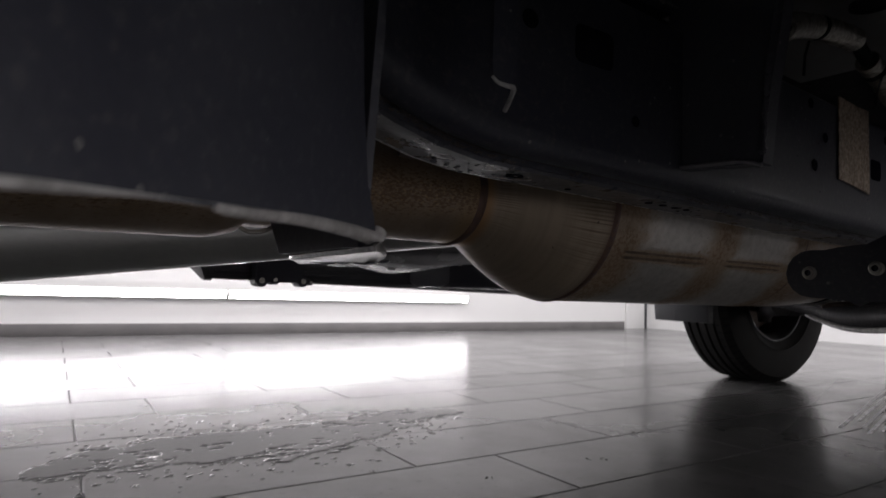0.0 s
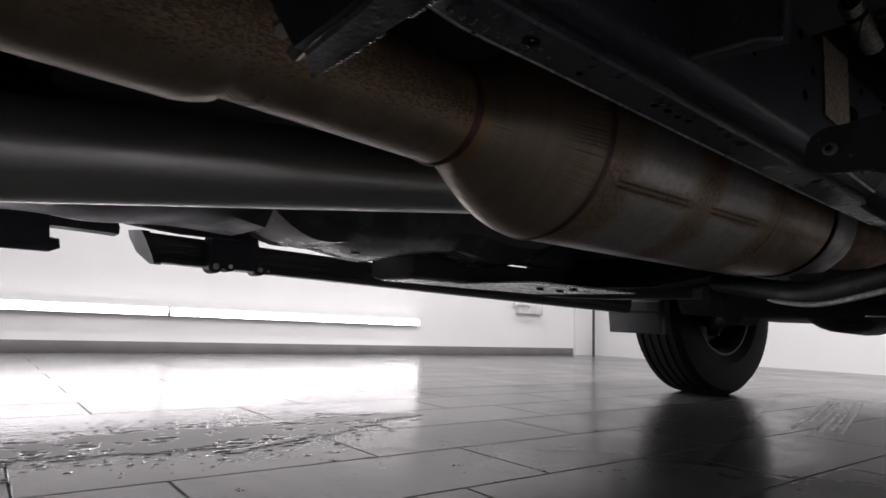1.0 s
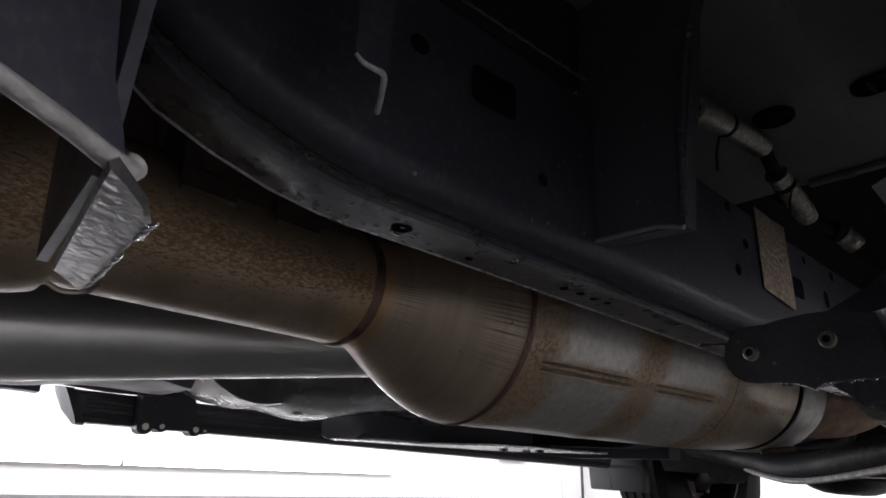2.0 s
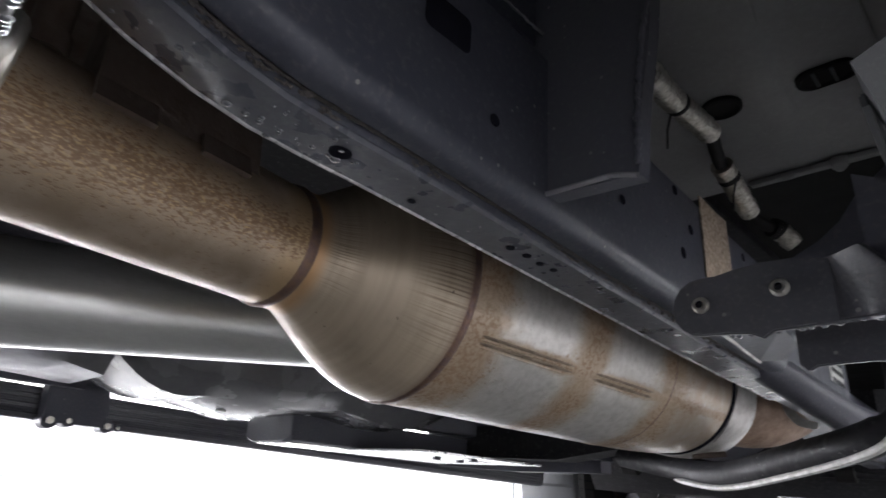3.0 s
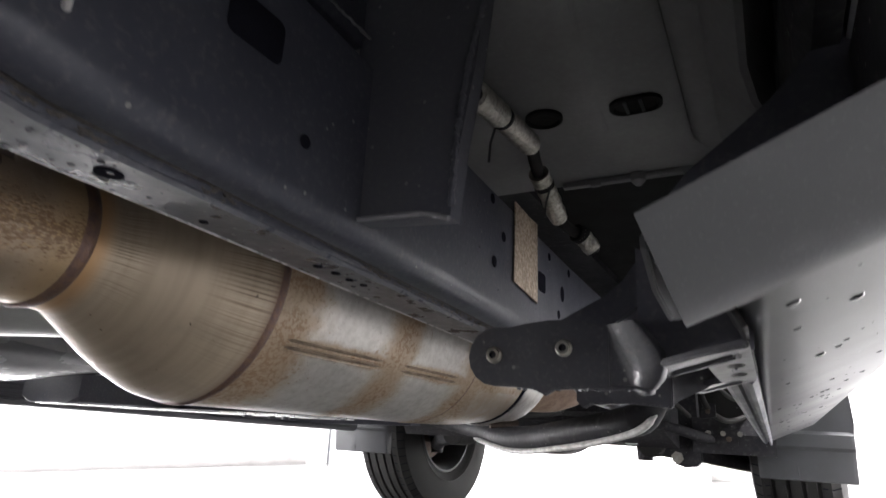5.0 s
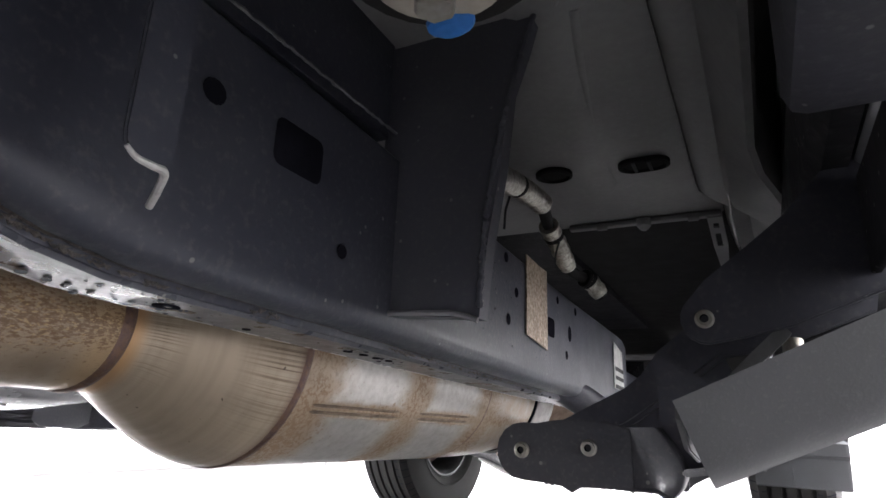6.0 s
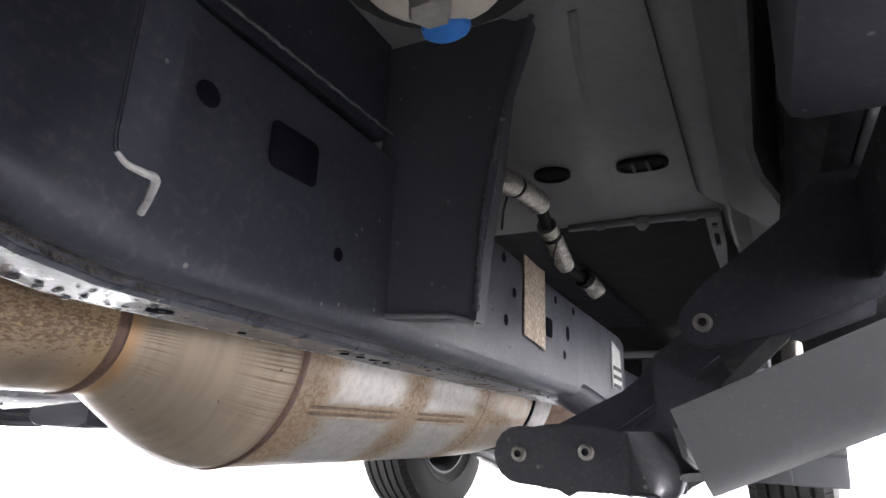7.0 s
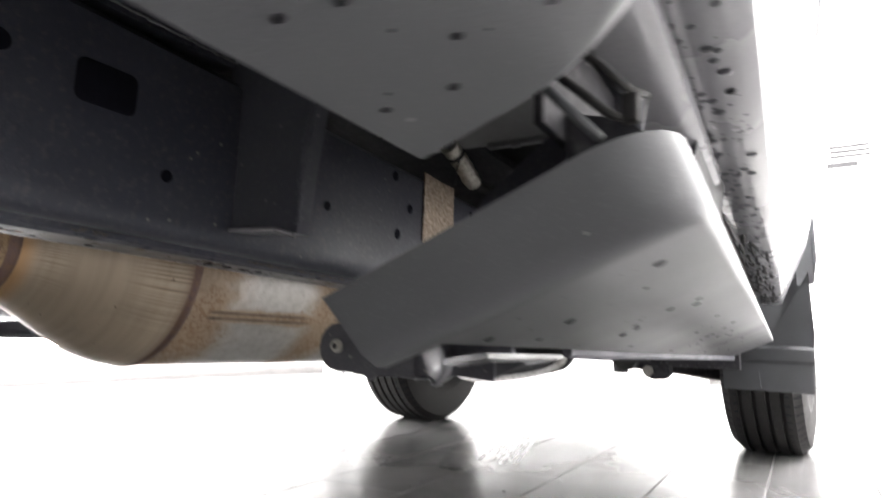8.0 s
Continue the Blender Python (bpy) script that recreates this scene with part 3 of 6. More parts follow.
tagged(crust, "flaking brown sealer crust", kind="stuff")


def rail_hole_shade(y, z, w, h, square=False):
    """A dark punched hole: a thin disc on the rail's outer face, shade in its colour."""
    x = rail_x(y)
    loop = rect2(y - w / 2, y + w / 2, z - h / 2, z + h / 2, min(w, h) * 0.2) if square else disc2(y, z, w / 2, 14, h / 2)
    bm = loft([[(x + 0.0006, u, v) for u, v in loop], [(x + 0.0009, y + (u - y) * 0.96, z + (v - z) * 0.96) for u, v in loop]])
    return part("rail_hole_shade", bm, HOLE_SHADE, rail_r)



for y, z, w, h, sq in ((0.602, 0.528, 0.036, 0.025, True), (0.546, 0.532, 0.013, 0.012, False), (0.903, 0.552, 0.010, 0.010, False), (0.933, 0.524, 0.010, 0.010, False), (0.911, 0.494, 0.010, 0.011, False),
                    (1.052, 0.508, 0.026, 0.022, True), (1.132, 0.512, 0.015, 0.020, False), (1.117, 0.484, 0.011, 0.011, False), (1.16, 0.545, 0.011, 0.011, False), (1.08, 0.545, 0.010, 0.010, False),
                    (0.645, 0.487, 0.008, 0.008, False), (0.80, 0.50, 0.008, 0.008, False)):
    rail_hole_shade(y, z, w, h, sq)
# punched holes in the lower flange: thin dark discs, shade in their colour
for x, y, r in ((0.475, 0.571, 0.0056), (0.4715, 0.716, 0.0030), (0.4725, 0.733, 0.0030), (0.4715, 0.750, 0.0028), (0.4725, 0.765, 0.0026), (0.466, 0.63, 0.0022)):
    z = zr(0.4455, y) - 0.0012
    part("flange_hole_shade", loft([[(x + r * math.cos(a), y + r * 1.15 * math.sin(a), z - dz) for a in [2 * math.pi * i / 14 for i in range(14)]] for dz in (-0.0005, 0.0006)]), HOLE_SHADE, rail_r)

rng = random.Random(5)
beads = []
for _ in range(34):
    y = 0.40 + rng.random() ** 1.5 * 0.40
    beads.append(((rail_x(y) - 0.027 - rng.random() * 0.028, y, zr(0.4455, y) + kick(y) - 0.0012), (0, 0, -1), 0.0005 + rng.random() ** 3 * 0.0020))
for _ in range(34):
    y = 0.500 + rng.random() * 0.085
    beads.append(((rail_x(y) - 0.027 - rng.random() * 0.031, y, zr(0.4455, y) + kick(y) - 0.0012), (0, 0, -1), 0.0006 + rng.random() ** 2.5 * 0.0023))
for _ in range(40):
    y = 0.5 + rng.random() * 0.6
    beads.append(((rail_x(y) - 0.060, y, zr(0.4465, y) + kick(y)), (-0.4, 0, -1), 0.0007 + rng.random() ** 2 * 0.0016))
for _ in range(110):
    y = 0.72 + rng.random() * 0.42
    beads.append(((rail_x(y) + 0.0001, y, zr(0.475, y) + rng.random() * 0.075), (1, 0, 0), 0.0004 + rng.random() ** 3 * 0.0010))
drops("clinging_water", beads, rail_r, "dark-tinted water drops", DROP)

# bronze label and white label on the rail's outer face
lx = rail_x(0.96)
part("rail_sticker", loft([[(lx + d, y, z) for y, z in ((0.960, 0.570), (1.0, 0.567), (1.026, 0.567), (1.0275, 0.479), (0.99, 0.484), (0.960, 0.487))] for d in (0.0008, 0.0022)]), STICKER, rail_r, "scuffed bronze foil label", smooth=0)
white = part("rail_label", loft([[(rail_x(y) + d, y, z) for y, z in ((1.382, 0.536), (1.444, 0.525), (1.454, 0.462), (1.380, 0.462))] for d in (0.001, 0.002)]), LABEL_WHITE, rail_r, "white printed label", smooth=0)
for k in range(3):
    z0 = 0.497 - 0.014 * k
    part("print_bar", loft([[(rail_x(y) + d, y, z) for y, z in ((1.388, z0), (1.446, z0 - 0.002), (1.446, z0 - 0.008), (1.388, z0 - 0.006))] for d in (0.0024, 0.003)]), INK, white, smooth=0)

# cab-mount outrigger behind which the floor pan shows
out = part("body_mount_bracket", loft([[(0.500, 0.70, 0.462), (x, 0.70, z), (x, 0.712, z), (0.500, 0.712, 0.462)] if k == 0 else [(0.500, 0.70, z), (x, 0.70, z), (x, 0.712, z), (0.500, 0.712, z)]
                                       for k, (x, z) in enumerate(((0.573, 0.457), (0.577, 0.50), (0.585, 0.55), (0.590, 0.60), (0.600, 0.63), (0.608, 0.66)))]), OUTRIGGER, truck, "black boxed outrigger welded to the rail")
part("lip", tube([(0.502, 0.6985, 0.4625), (0.53, 0.6985, 0.4615), (0.557, 0.6985, 0.4605), (0.566, 0.6985, 0.458), (0.573, 0.6985, 0.4555)], 0.0017, 8), SILL_PAINT, out)
part("weld_crust", tube([(0.5735 + 0.034 * t * t + 0.0015 * noise.noise(Vector((t * 60, 0, 1))), 0.6995, 0.463 + 0.19 * t) for t in [i / 90 for i in range(91)]], [0.0020 + 0.0016 * noise.noise(Vector((i * 0.7, 5, 0))) for i in range(91)], 7), OUTRIGGER, out)
part("weld_ridge", tube([(rail_x(0.6) + 0.0002 + 0.0008 * noise.noise(Vector((i * 0.37, 1, 0))), 0.50 + 0.19 * i / 80, 0.5795 + 0.0012 * noise.noise(Vector((i * 0.5, 4, 0)))) for i in range(81)], [0.0009 + 0.0007 * abs(noise.noise(Vector((i * 0.8, 9, 0)))) for i in range(81)], 6), WELD_GREY, rail_r)
part("upper_web", box(0.470, 0.5045, -0.4, 0.6985, 0.5805, 0.664, 0.002), RAIL, rail_r)

# cab mount: washer, bolt and blue paint mark
mount = part("cab_mount", loft([circle((0.645, 0.507, z), (0, 0, 1), r, 28) for z, r in ((0.514, 0.0155), (0.5155, 0.0198), (0.519, 0.0204), (0.521, 0.0185))]), CREAM, truck, "cream washer of a cab mount")
part("bolt", loft([circle((0.645, 0.507, z), (0, 0, 1), r, 6) for z, r in ((0.504, 0.0055), (0.506, 0.0064), (0.5145, 0.0064))]), STEEL, mount)
part("rubber_bush", loft([circle((0.645, 0.507, z), (0, 0, 1), r, 24) for z, r in ((0.5212, 0.030), (0.53, 0.038), (0.56, 0.036), (0.60, 0.032))]), RUBBER, mount)
part("paint_mark", loft([circle((0.6395, 0.5265, z), (0, 0, 1), r, 14, 0.7) for z, r in ((0.5122, 0.005), (0.5137, 0.0075), (0.5155, 0.008))]), BLUE, mount, "blue paint mark")
part("mount_arm", box(0.50, 0.70, 0.40, 0.56, 0.60, 0.66, 0.006), BLACK, truck)

# hook-shaped cable bracket on the rail
hook = part("cable_bracket", plate([(0.4855, 0.600), (0.4855, 0.4775), (0.4862, 0.4738), (0.4882, 0.4712), (0.4910, 0.4703), (0.5010, 0.4700), (0.5030, 0.480), (0.5035, 0.600)], [], frame_at((0.5545, 0, 0), (0, 1, 0), (0, 0, 1)), 0.002, 0.0007), RAIL, truck, "dark grey bent cable bracket")
strip_path = spline([(0.5562, 0.4868, 0.4725), (0.5562, 0.4905, 0.4702), (0.5562, 0.4960, 0.4697), (0.5555, 0.5008, 0.4695), (0.5480, 0.5052, 0.4670), (0.5380, 0.5100, 0.4640)], 5)
part("lip", tube(strip_path, [0.0008 + 0.0006 * min(1.0, k / 14) for k in range(len(strip_path))], 8), LIP, hook, "bright lower lip")
part("cable_bracket_foot", box(0.500, 0.556, 0.487, 0.502, 0.585, 0.600, 0.002), RAIL, hook)

# spring-side hanger with a folded lower lip
HANG_M = frame_at((0.581, 0.4150, 0.385), (0.643, -0.766, 0), (0, 0, 1))
hang = part("hanger_bracket", plate([(0.0, 0.003), (0.06, 0.004), (0.14, 0.0), (0.22, -0.007), (0.30, -0.013), (0.30, 0.21), (0.030, 0.21), (0.022, 0.10), (0.016, 0.05), (0.010, 0.022), (0.003, 0.010)], [], HANG_M, 0.003, 0.0008), RAIL, truck, "black pressed hanger with a bright folded lip")
lip_path = [(-0.004, 0.005), (0.0, 0.0025), (0.02, 0.0035), (0.055, 0.0038), (0.090, 0.0022), (0.098, 0.0040), (0.15, -0.001), (0.22, -0.007), (0.30, -0.013)]
part("lower_lip", tube(spline([HANG_M @ Vector((u, v, 0.0015)) for u, v in lip_path], 5), [0.0014 + 0.0021 * max(0.0, 1 - i / 22) for i in range(41)], 12), LIP, hang, "worn edge with floor light in its colour")
ring = []
for k in range(13):
    t = k / 12
    near, far_ = Vector((0.590, 0.4105, 0.3825)).lerp(Vector((0.4880, 0.4145, 0.3810)), t), Vector((0.571, 0.4255, 0.3800)).lerp(Vector((0.4690, 0.4265, 0.3795)), t)
    if k == 0:
        far_ += Vector((0.004, -0.004, 0.001))
    w = 0.0006 * noise.noise(Vector((k * 1.7, 2.0, 0.0)))
    ring.append([near + Vector((0, -0.001, 0.0015)), near + Vector((0, 0, -0.0005)), near.lerp(far_, 0.5) + Vector((0, 0, w)), far_ + Vector((0, w, -0.0006)), far_ + Vector((0, 0.0012 + w, 0.0008)), far_ + Vector((0, 0.0006, 0.0026)), near + Vector((0, 0.001, 0.0032))])
part("bottom_flange", loft(ring), HANG_LIP, hang, "scuffed wet folded flange", smooth=1.0)
part("back_web", loft([[(x, y, z) for x, z in ((0.578, 0.384), (0.488, 0.383), (0.462, 0.41), (0.425, 0.455), (0.40, 0.60), (0.60, 0.60))] for y in (0.4085, 0.4120)]), RAIL, hang, smooth=0)
beads = []
rng = random.Random(41)
for _ in range(26):
    t = rng.random()
    beads.append((Vector((0.571, 0.4262, 0.3795)).lerp(Vector((0.469, 0.4272, 0.379)), t), (0, 0.4, -1), 0.0008 + 0.0010 * rng.random()))
drops("clinging_water", beads, hang, "dark-tinted water drops", DROP)
hook_ring = part("hook", tube(spline([(0.448, 0.43, 0.448), (0.462, 0.432, 0.440), (0.472, 0.432, 0.428), (0.470, 0.431, 0.415), (0.455, 0.430, 0.406), (0.440, 0.429, 0.402)], 5), 0.0042, 10), STEEL, hang, "curved zinc hook")
part("nut", tube([(0.416, 0.430, 0.426), (0.424, 0.428, 0.420)], 0.0048, 6), STEEL, hook_ring)

# ---- exhaust ----
PIPE_DIR = (-0.176, 1, 0.008)


def pipe_at(y):
    return Vector((0.297 - 0.176 * (y - 0.637), y, 0.4588 + (0.056 if y > 0.62 else 0.008) * (y - 0.637)))


exhaust = part("exhaust", loft([circle(pipe_at(y), PIPE_DIR, r, 48) for y, r in ((0.418, 0.0505), (0.422, 0.049), (0.46, 0.049), (0.52, 0.049), (0.60, 0.049), (0.632, 0.049), (0.637, 0.0492))]), PIPE_M, truck, "heat-tinted stainless exhaust with rust specks")


def can_at(y):
    return Vector((0.2964 + 0.0232 * (y - 0.95), y, 0.459 - 0.0084 * (y - 0.95)))


part("rear_pipe", loft([circle(pipe_at(y) + Vector((0, 0, -0.003 - 0.01 * max(0, 0.37 - y))), PIPE_DIR, r, 48) for y, r in ((-0.1, 0.0565), (0.2, 0.0565), (0.400, 0.0565), (0.412, 0.0545), (0.421, 0.0517))]), PIPE_M, exhaust)
part("joint_ring", loft([circle(pipe_at(y), PIPE_DIR, r, 40) for y, r in ((0.403, 0.0545), (0.4045, 0.0575), (0.4115, 0.0570), (0.413, 0.0540))], caps=False), PIPE_M, exhaust)
part("clamp_tab", tube(spline([pipe_at(0.424) + Vector((0.012, 0, -0.0500)), pipe_at(0.434) + Vector((0.010, 0, -0.0535)), pipe_at(0.446) + Vector((0.012, 0, -0.0515)), pipe_at(0.452) + Vector((0.020, 0, -0.0470))], 4), 0.0016, 8), STEEL, exhaust)
CAN_DIR = (0.0232, 1, -0.0084)
CONE_A, CONE_B = 0.637, 0.772
rings = []
for k in range(17):
    t = k / 16
    y = CONE_A + (CONE_B - CONE_A) * t
    g = 0 if t < 0.16 else math.sin(math.pi / 2 * (t - 0.16) / 0.84) ** 1.2
    r = 0.0495 + 0.0555 * (0.06 * t + 0.94 * g)
    c = pipe_at(CONE_A + (y - CONE_A) * 0.4).lerp(can_at(y), 0.04 * t + 0.96 * g)
    c.y = y
    rings.append(circle(c, Vector(PIPE_DIR).lerp(Vector(CAN_DIR), min(1, t * 1.6)), r, 64))
part("inlet_cone", loft(rings), CONE_M, exhaust, "brushed tan stainless cone")
can_rings = [circle(can_at(y), CAN_DIR, r, 72) for y, r in ((0.772, 0.1047), (0.777, 0.105), (0.84, 0.105), (0.94, 0.1052), (0.95, 0.1057), (0.96, 0.1052), (1.04, 0.105), (1.11, 0.105), (1.117, 0.1056), (1.126, 0.105), (1.20, 0.1042), (1.26, 0.1015), (1.305, 0.0975))]
can = part("filter_canister", loft(can_rings), CAN_M, exhaust, "grey steel canister with rust bands")
for nm, c, ax, r, w in (("weld_bead", pipe_at(0.637), PIPE_DIR, 0.0492, 0.0060), ("weld_bead", can_at(0.772), CAN_DIR, 0.1047, 0.0048), ("weld_bead", can_at(1.124), CAN_DIR, 0.1047, 0.0024)):
    a = Vector(ax).normalized()
    part(nm, loft([circle(c + a * d, ax, q, 64) for d, q in ((-w, r - 0.0005), (-w * 0.5, r + w * 0.24), (0, r + w * 0.33), (w * 0.5, r + w * 0.24), (w, r - 0.0005))], caps=False), WELD, exhaust, "blue-brown weld bead")
# the seam along the canister: low parallel ribs
for da, r in ((-0.035, 0.0010), (0.0, 0.0016), (0.030, 0.0012), (0.060, 0.0014)):
    ang = -0.575 + da
    for run in ((0.795, 0.80, 0.84, 0.88, 0.915, 0.93), (0.965, 0.975, 1.01, 1.05, 1.075, 1.085)):
        seam = []
        for y in run:
            a = Vector(CAN_DIR).normalized()
            side = a.cross(Vector((0, 0, 1))).normalized()
            up = side.cross(a)
            seam.append(can_at(y) + 0.1048 * (math.cos(ang) * side + math.sin(ang) * up))
        part("lock_seam", tube(seam, [r * k for k in (0.2, 1, 1, 1, 1, 0.2)], 8), SEAM_STEEL if da in (0.0, 0.060) else CAN_M, can)
# clamp band, outlet and flex pipe
rings = []
for y, r in ((1.314, 0.094), (1.316, 0.1000), (1.321, 0.1015), (1.345, 0.1010), (1.372, 0.0995), (1.402, 0.0945), (1.405, 0.088)):
    rings.append([q + (q - can_at(y)).normalized() * 0.0022 * noise.noise(Vector((k * 0.33, y * 30, 1.0))) for k, q in enumerate(circle(can_at(y), CAN_DIR, r, 48))])
part("clamp_band", loft(rings, caps=False), BAND, exhaust, "dull pale steel clamp band")
# A near-black ring paints the shade in the gap beside the band.
part("clamp_gap_shade", loft([circle(can_at(y), CAN_DIR, r, 48) for y, r in ((1.303, 0.0972), (1.305, 0.0990), (1.312, 0.0990), (1.314, 0.094))], caps=False), HOLE_SHADE, exhaust)
part("clamp_bolt", tube([can_at(1.32) + Vector((0.025, 0.0, -0.100)), can_at(1.32) + Vector((0.060, 0.03, -0.094))], 0.004, 10), RUST, exhaust)
part("outlet_elbow", tube(spline([can_at(1.36), can_at(1.42), (0.345, 1.50, 0.450), (0.362, 1.56, 0.458), (0.372, 1.62, 0.475)], 6), 0.066, 28), TAN_PIPE, exhaust, "rust-brown elbow pipe")
part("heat_flange", loft([[q + Vector((u, 0.0, w)) for u, w in ((-0.005, 0.004), (0.005, 0.005), (0.006, 0.0), (0.003, -0.005), (-0.005, -0.004))] + [q + Vector((0.0, 0.03, 0.0))] for q in spline([(0.428, 1.42, 0.462), (0.4305, 1.42, 0.4537), (0.4347, 1.42, 0.4323), (0.448, 1.42, 0.413), (0.465, 1.42, 0.407)], 5)]), BAND, exhaust)
saddle = part("pipe_saddle", loft([[pipe_at(y) + Vector((dx, 0, dz)) for dx, dz in ((0.044, 0.022), (0.036, 0.060), (0.030, 0.105), (-0.02, 0.105), (-0.03, 0.05))] for y in (0.478, 0.482, 0.560, 0.590)]), RUST, exhaust, "heat-browned saddle over the pipe")
for y in (0.495, 0.562):
    part("saddle_foot", loft([[pipe_at(y + d) + Vector((0.0505 * math.cos(t) * f, 0, 0.0505 * math.sin(t) * f)) for t, f in ((0.28, 1.0), (0.28, 1.09), (0.62, 1.09), (0.62, 1.0))] for d in (-0.018, 0.018)]), RUST, saddle)
part("hanger_rod", loft([circle(pipe_at(0.452) + Vector((0.012, 0, z)), (0, 0, 1), r, 16) for z, r in ((0.045, 0.013), (0.058, 0.013), (0.059, 0.0105), (0.11, 0.0105))]), RUST, exhaust)
# folded shield above the pipe
part("pipe_shield", loft([[(x + 0.31 - 0.176 * (y - 0.5), y, z - 0.012) for x, z in ((-0.10, 0.53), (-0.085, 0.575), (-0.03, 0.585 + dz), (0.0, 0.572 + dz), (0.045, 0.556), (0.075, 0.532), (0.088, 0.53), (0.09, 0.60), (-0.10, 0.60))] for y, dz in ((0.15, 0), (0.36, 0), (0.37, 0.01), (0.44, 0.01), (0.45, 0.0), (0.565, 0.0))]), RUST, exhaust)

# ---- drive shaft ----
shaft = part("drive_shaft", tube([(-0.01, y, 0.4525 + 0.1265 * (y - 0.6)) for y in (-1.2, 0.2, 0.8, 1.55)], 0.055, 48), SHAFT, truck, "satin grey steel drive shaft")
part("shaft_yoke", tube([(-0.01, 1.55, 0.573), (-0.01, 1.60, 0.577), (-0.01, 1.72, 0.583)], [0.05, 0.042, 0.042], 24), BLACK, shaft)

# ---- shields and gearbox beyond the shaft ----
def ripple(y0, y1, steps, mean, deep, phase, x0, x1, curl=0.06):
    rows = []
    for i in range(steps + 1):
        y = y0 + (y1 - y0) * i / steps
        end = min(1.0, 6 * min(i, steps - i) / steps)
        z = mean + (1 - end) ** 1.6 * curl + deep * math.sin(y * 9.5 + phase) + 0.006 * math.sin(y * 23)
        rows.append([(x0 - 0.02, y, z + 0.13), (x0, y, z + 0.045), (x0 + 0.03, y, z + 0.012), (x0 + 0.08, y, z + 0.002 + 0.006 * math.sin(y * 17)), (x0 + 0.14, y, z), (x1 - 0.05, y, z + 0.008 + 0.008 * math.sin(y * 13 + 1)), (x1 - 0.01, y, z + 0.04), (x1, y, z + 0.13)])
    return loft(rows, closed=False)


part("heat_shield", ripple(0.20, 0.72, 24, 0.412, 0.006, 1.0, -0.56, -0.26, 0.0), SHIELD, truck, "rippled pale metal heat shield")
duct = part("moulded_duct", ripple(0.715, 1.50, 36, 0.401, 0.007, 2.6, -0.57, -0.24), DUCT, truck, "dark glossy moulded duct under the floor")
part("duct_plug", tube([(-0.40, 0.96, 0.408), (-0.40, 0.96, 0.396)], [0.012, 0.009], 12), WHITE_PLASTIC, duct)
part("duct_clip", tube(spline([(-0.45, 0.69, 0.47), (-0.45, 0.70, 0.432), (-0.42, 0.707, 0.424), (-0.36, 0.703, 0.430)], 5), 0.005, 8), LIP, duct)
part("pinch_weld", loft([[(-0.625, y, z0), (-0.625, y, z1), (-0.60, y, z1), (-0.60, y, z0)] for y, z0, z1 in ((0.50, 0.438, 0.445), (0.56, 0.427, 0.445), (0.66, 0.420, 0.445), (0.78, 0.420, 0.445))]), BLACK, truck)
part("fuel_tank", loft([[(x, y, z) for x, z in ((-0.62, 0.455), (-0.60, 0.44), (-0.22, 0.45), (-0.20, 0.47), (-0.20, 0.68), (-0.62, 0.68))] for y in (-0.9, -0.85, 0.16, 0.20)]), BLACK, truck)
part("gearbox", loft([[(0.0 + r * math.cos(t) * 1.15, y, 0.585 + r * math.sin(t)) for t in [2 * math.pi * k / 20 for k in range(20)]] for y, r in ((1.70, 0.07), (1.78, 0.12), (2.0, 0.14), (2.3, 0.17), (2.45, 0.20))]), BLACK, truck)
part("transmission_crossmember", loft([[(x, y, z0), (x, y + 0.09, z0), (x, y + 0.09, z1), (x, y, z1)] for x, y, z0, z1 in ((-0.56, 1.66, 0.395, 0.455), (-0.46, 1.66, 0.374, 0.45), (-0.16, 1.70, 0.372, 0.45), (0.02, 1.70, 0.40, 0.47), (0.12, 1.70, 0.41, 0.48))]), SHADE_BLACK, truck, "black crossmember under the gearbox, shade in its colour")
tray = part("side_tray", loft([[(x + dx * d, y, zr(z, 1.2)) for x, z, d in ((-0.60, 0.428, 0), (-0.60, 0.385, 0), (-0.596, 0.376, 1), (-0.585, 0.373, 1), (-0.43, 0.373, -1), (-0.42, 0.376, -1), (-0.415, 0.385, 0), (-0.415, 0.428, 0))] for y, dx in ((1.128, 0.02), (1.134, 0.004), (1.15, 0.0), (1.90, 0.0))]), BLACK, truck, "black moulded tray with a pale bottom plate")
part("bottom_strip", plate(rect2(-0.59, -0.44, 1.145, 1.42, 0.012), [], pose(0, 0, zr(0.3705, 1.2)), 0.002), SKID, tray)
skid = part("skid_plate", plate(rect2(-0.58, -0.205, 1.30, 1.72, 0.02), [disc2(-0.245, 1.475, 0.013), disc2(-0.30, 1.60, 0.020, 18, 0.034), disc2(-0.40, 1.40, 0.010)], pose(0, 0, 0.3565), 0.004), SKID, truck, "flat pale skid plate with a round hole")
for x, y in ((-0.262, 1.52), (-0.34, 1.56), (-0.33, 1.47)):
    part("bolt", tube([(x, y, 0.351), (x, y, 0.357)], 0.010, 6), BLACK, skid)
part("lower_brace", loft([[(x, y, z), (x, y + 0.05, z), (x, y + 0.05, z + 0.03), (x, y, z + 0.03)] for x, y, z in ((-0.56, 1.74, 0.352), (-0.36, 1.78, 0.346), (-0.12, 1.84, 0.352))]), BLACK, truck)
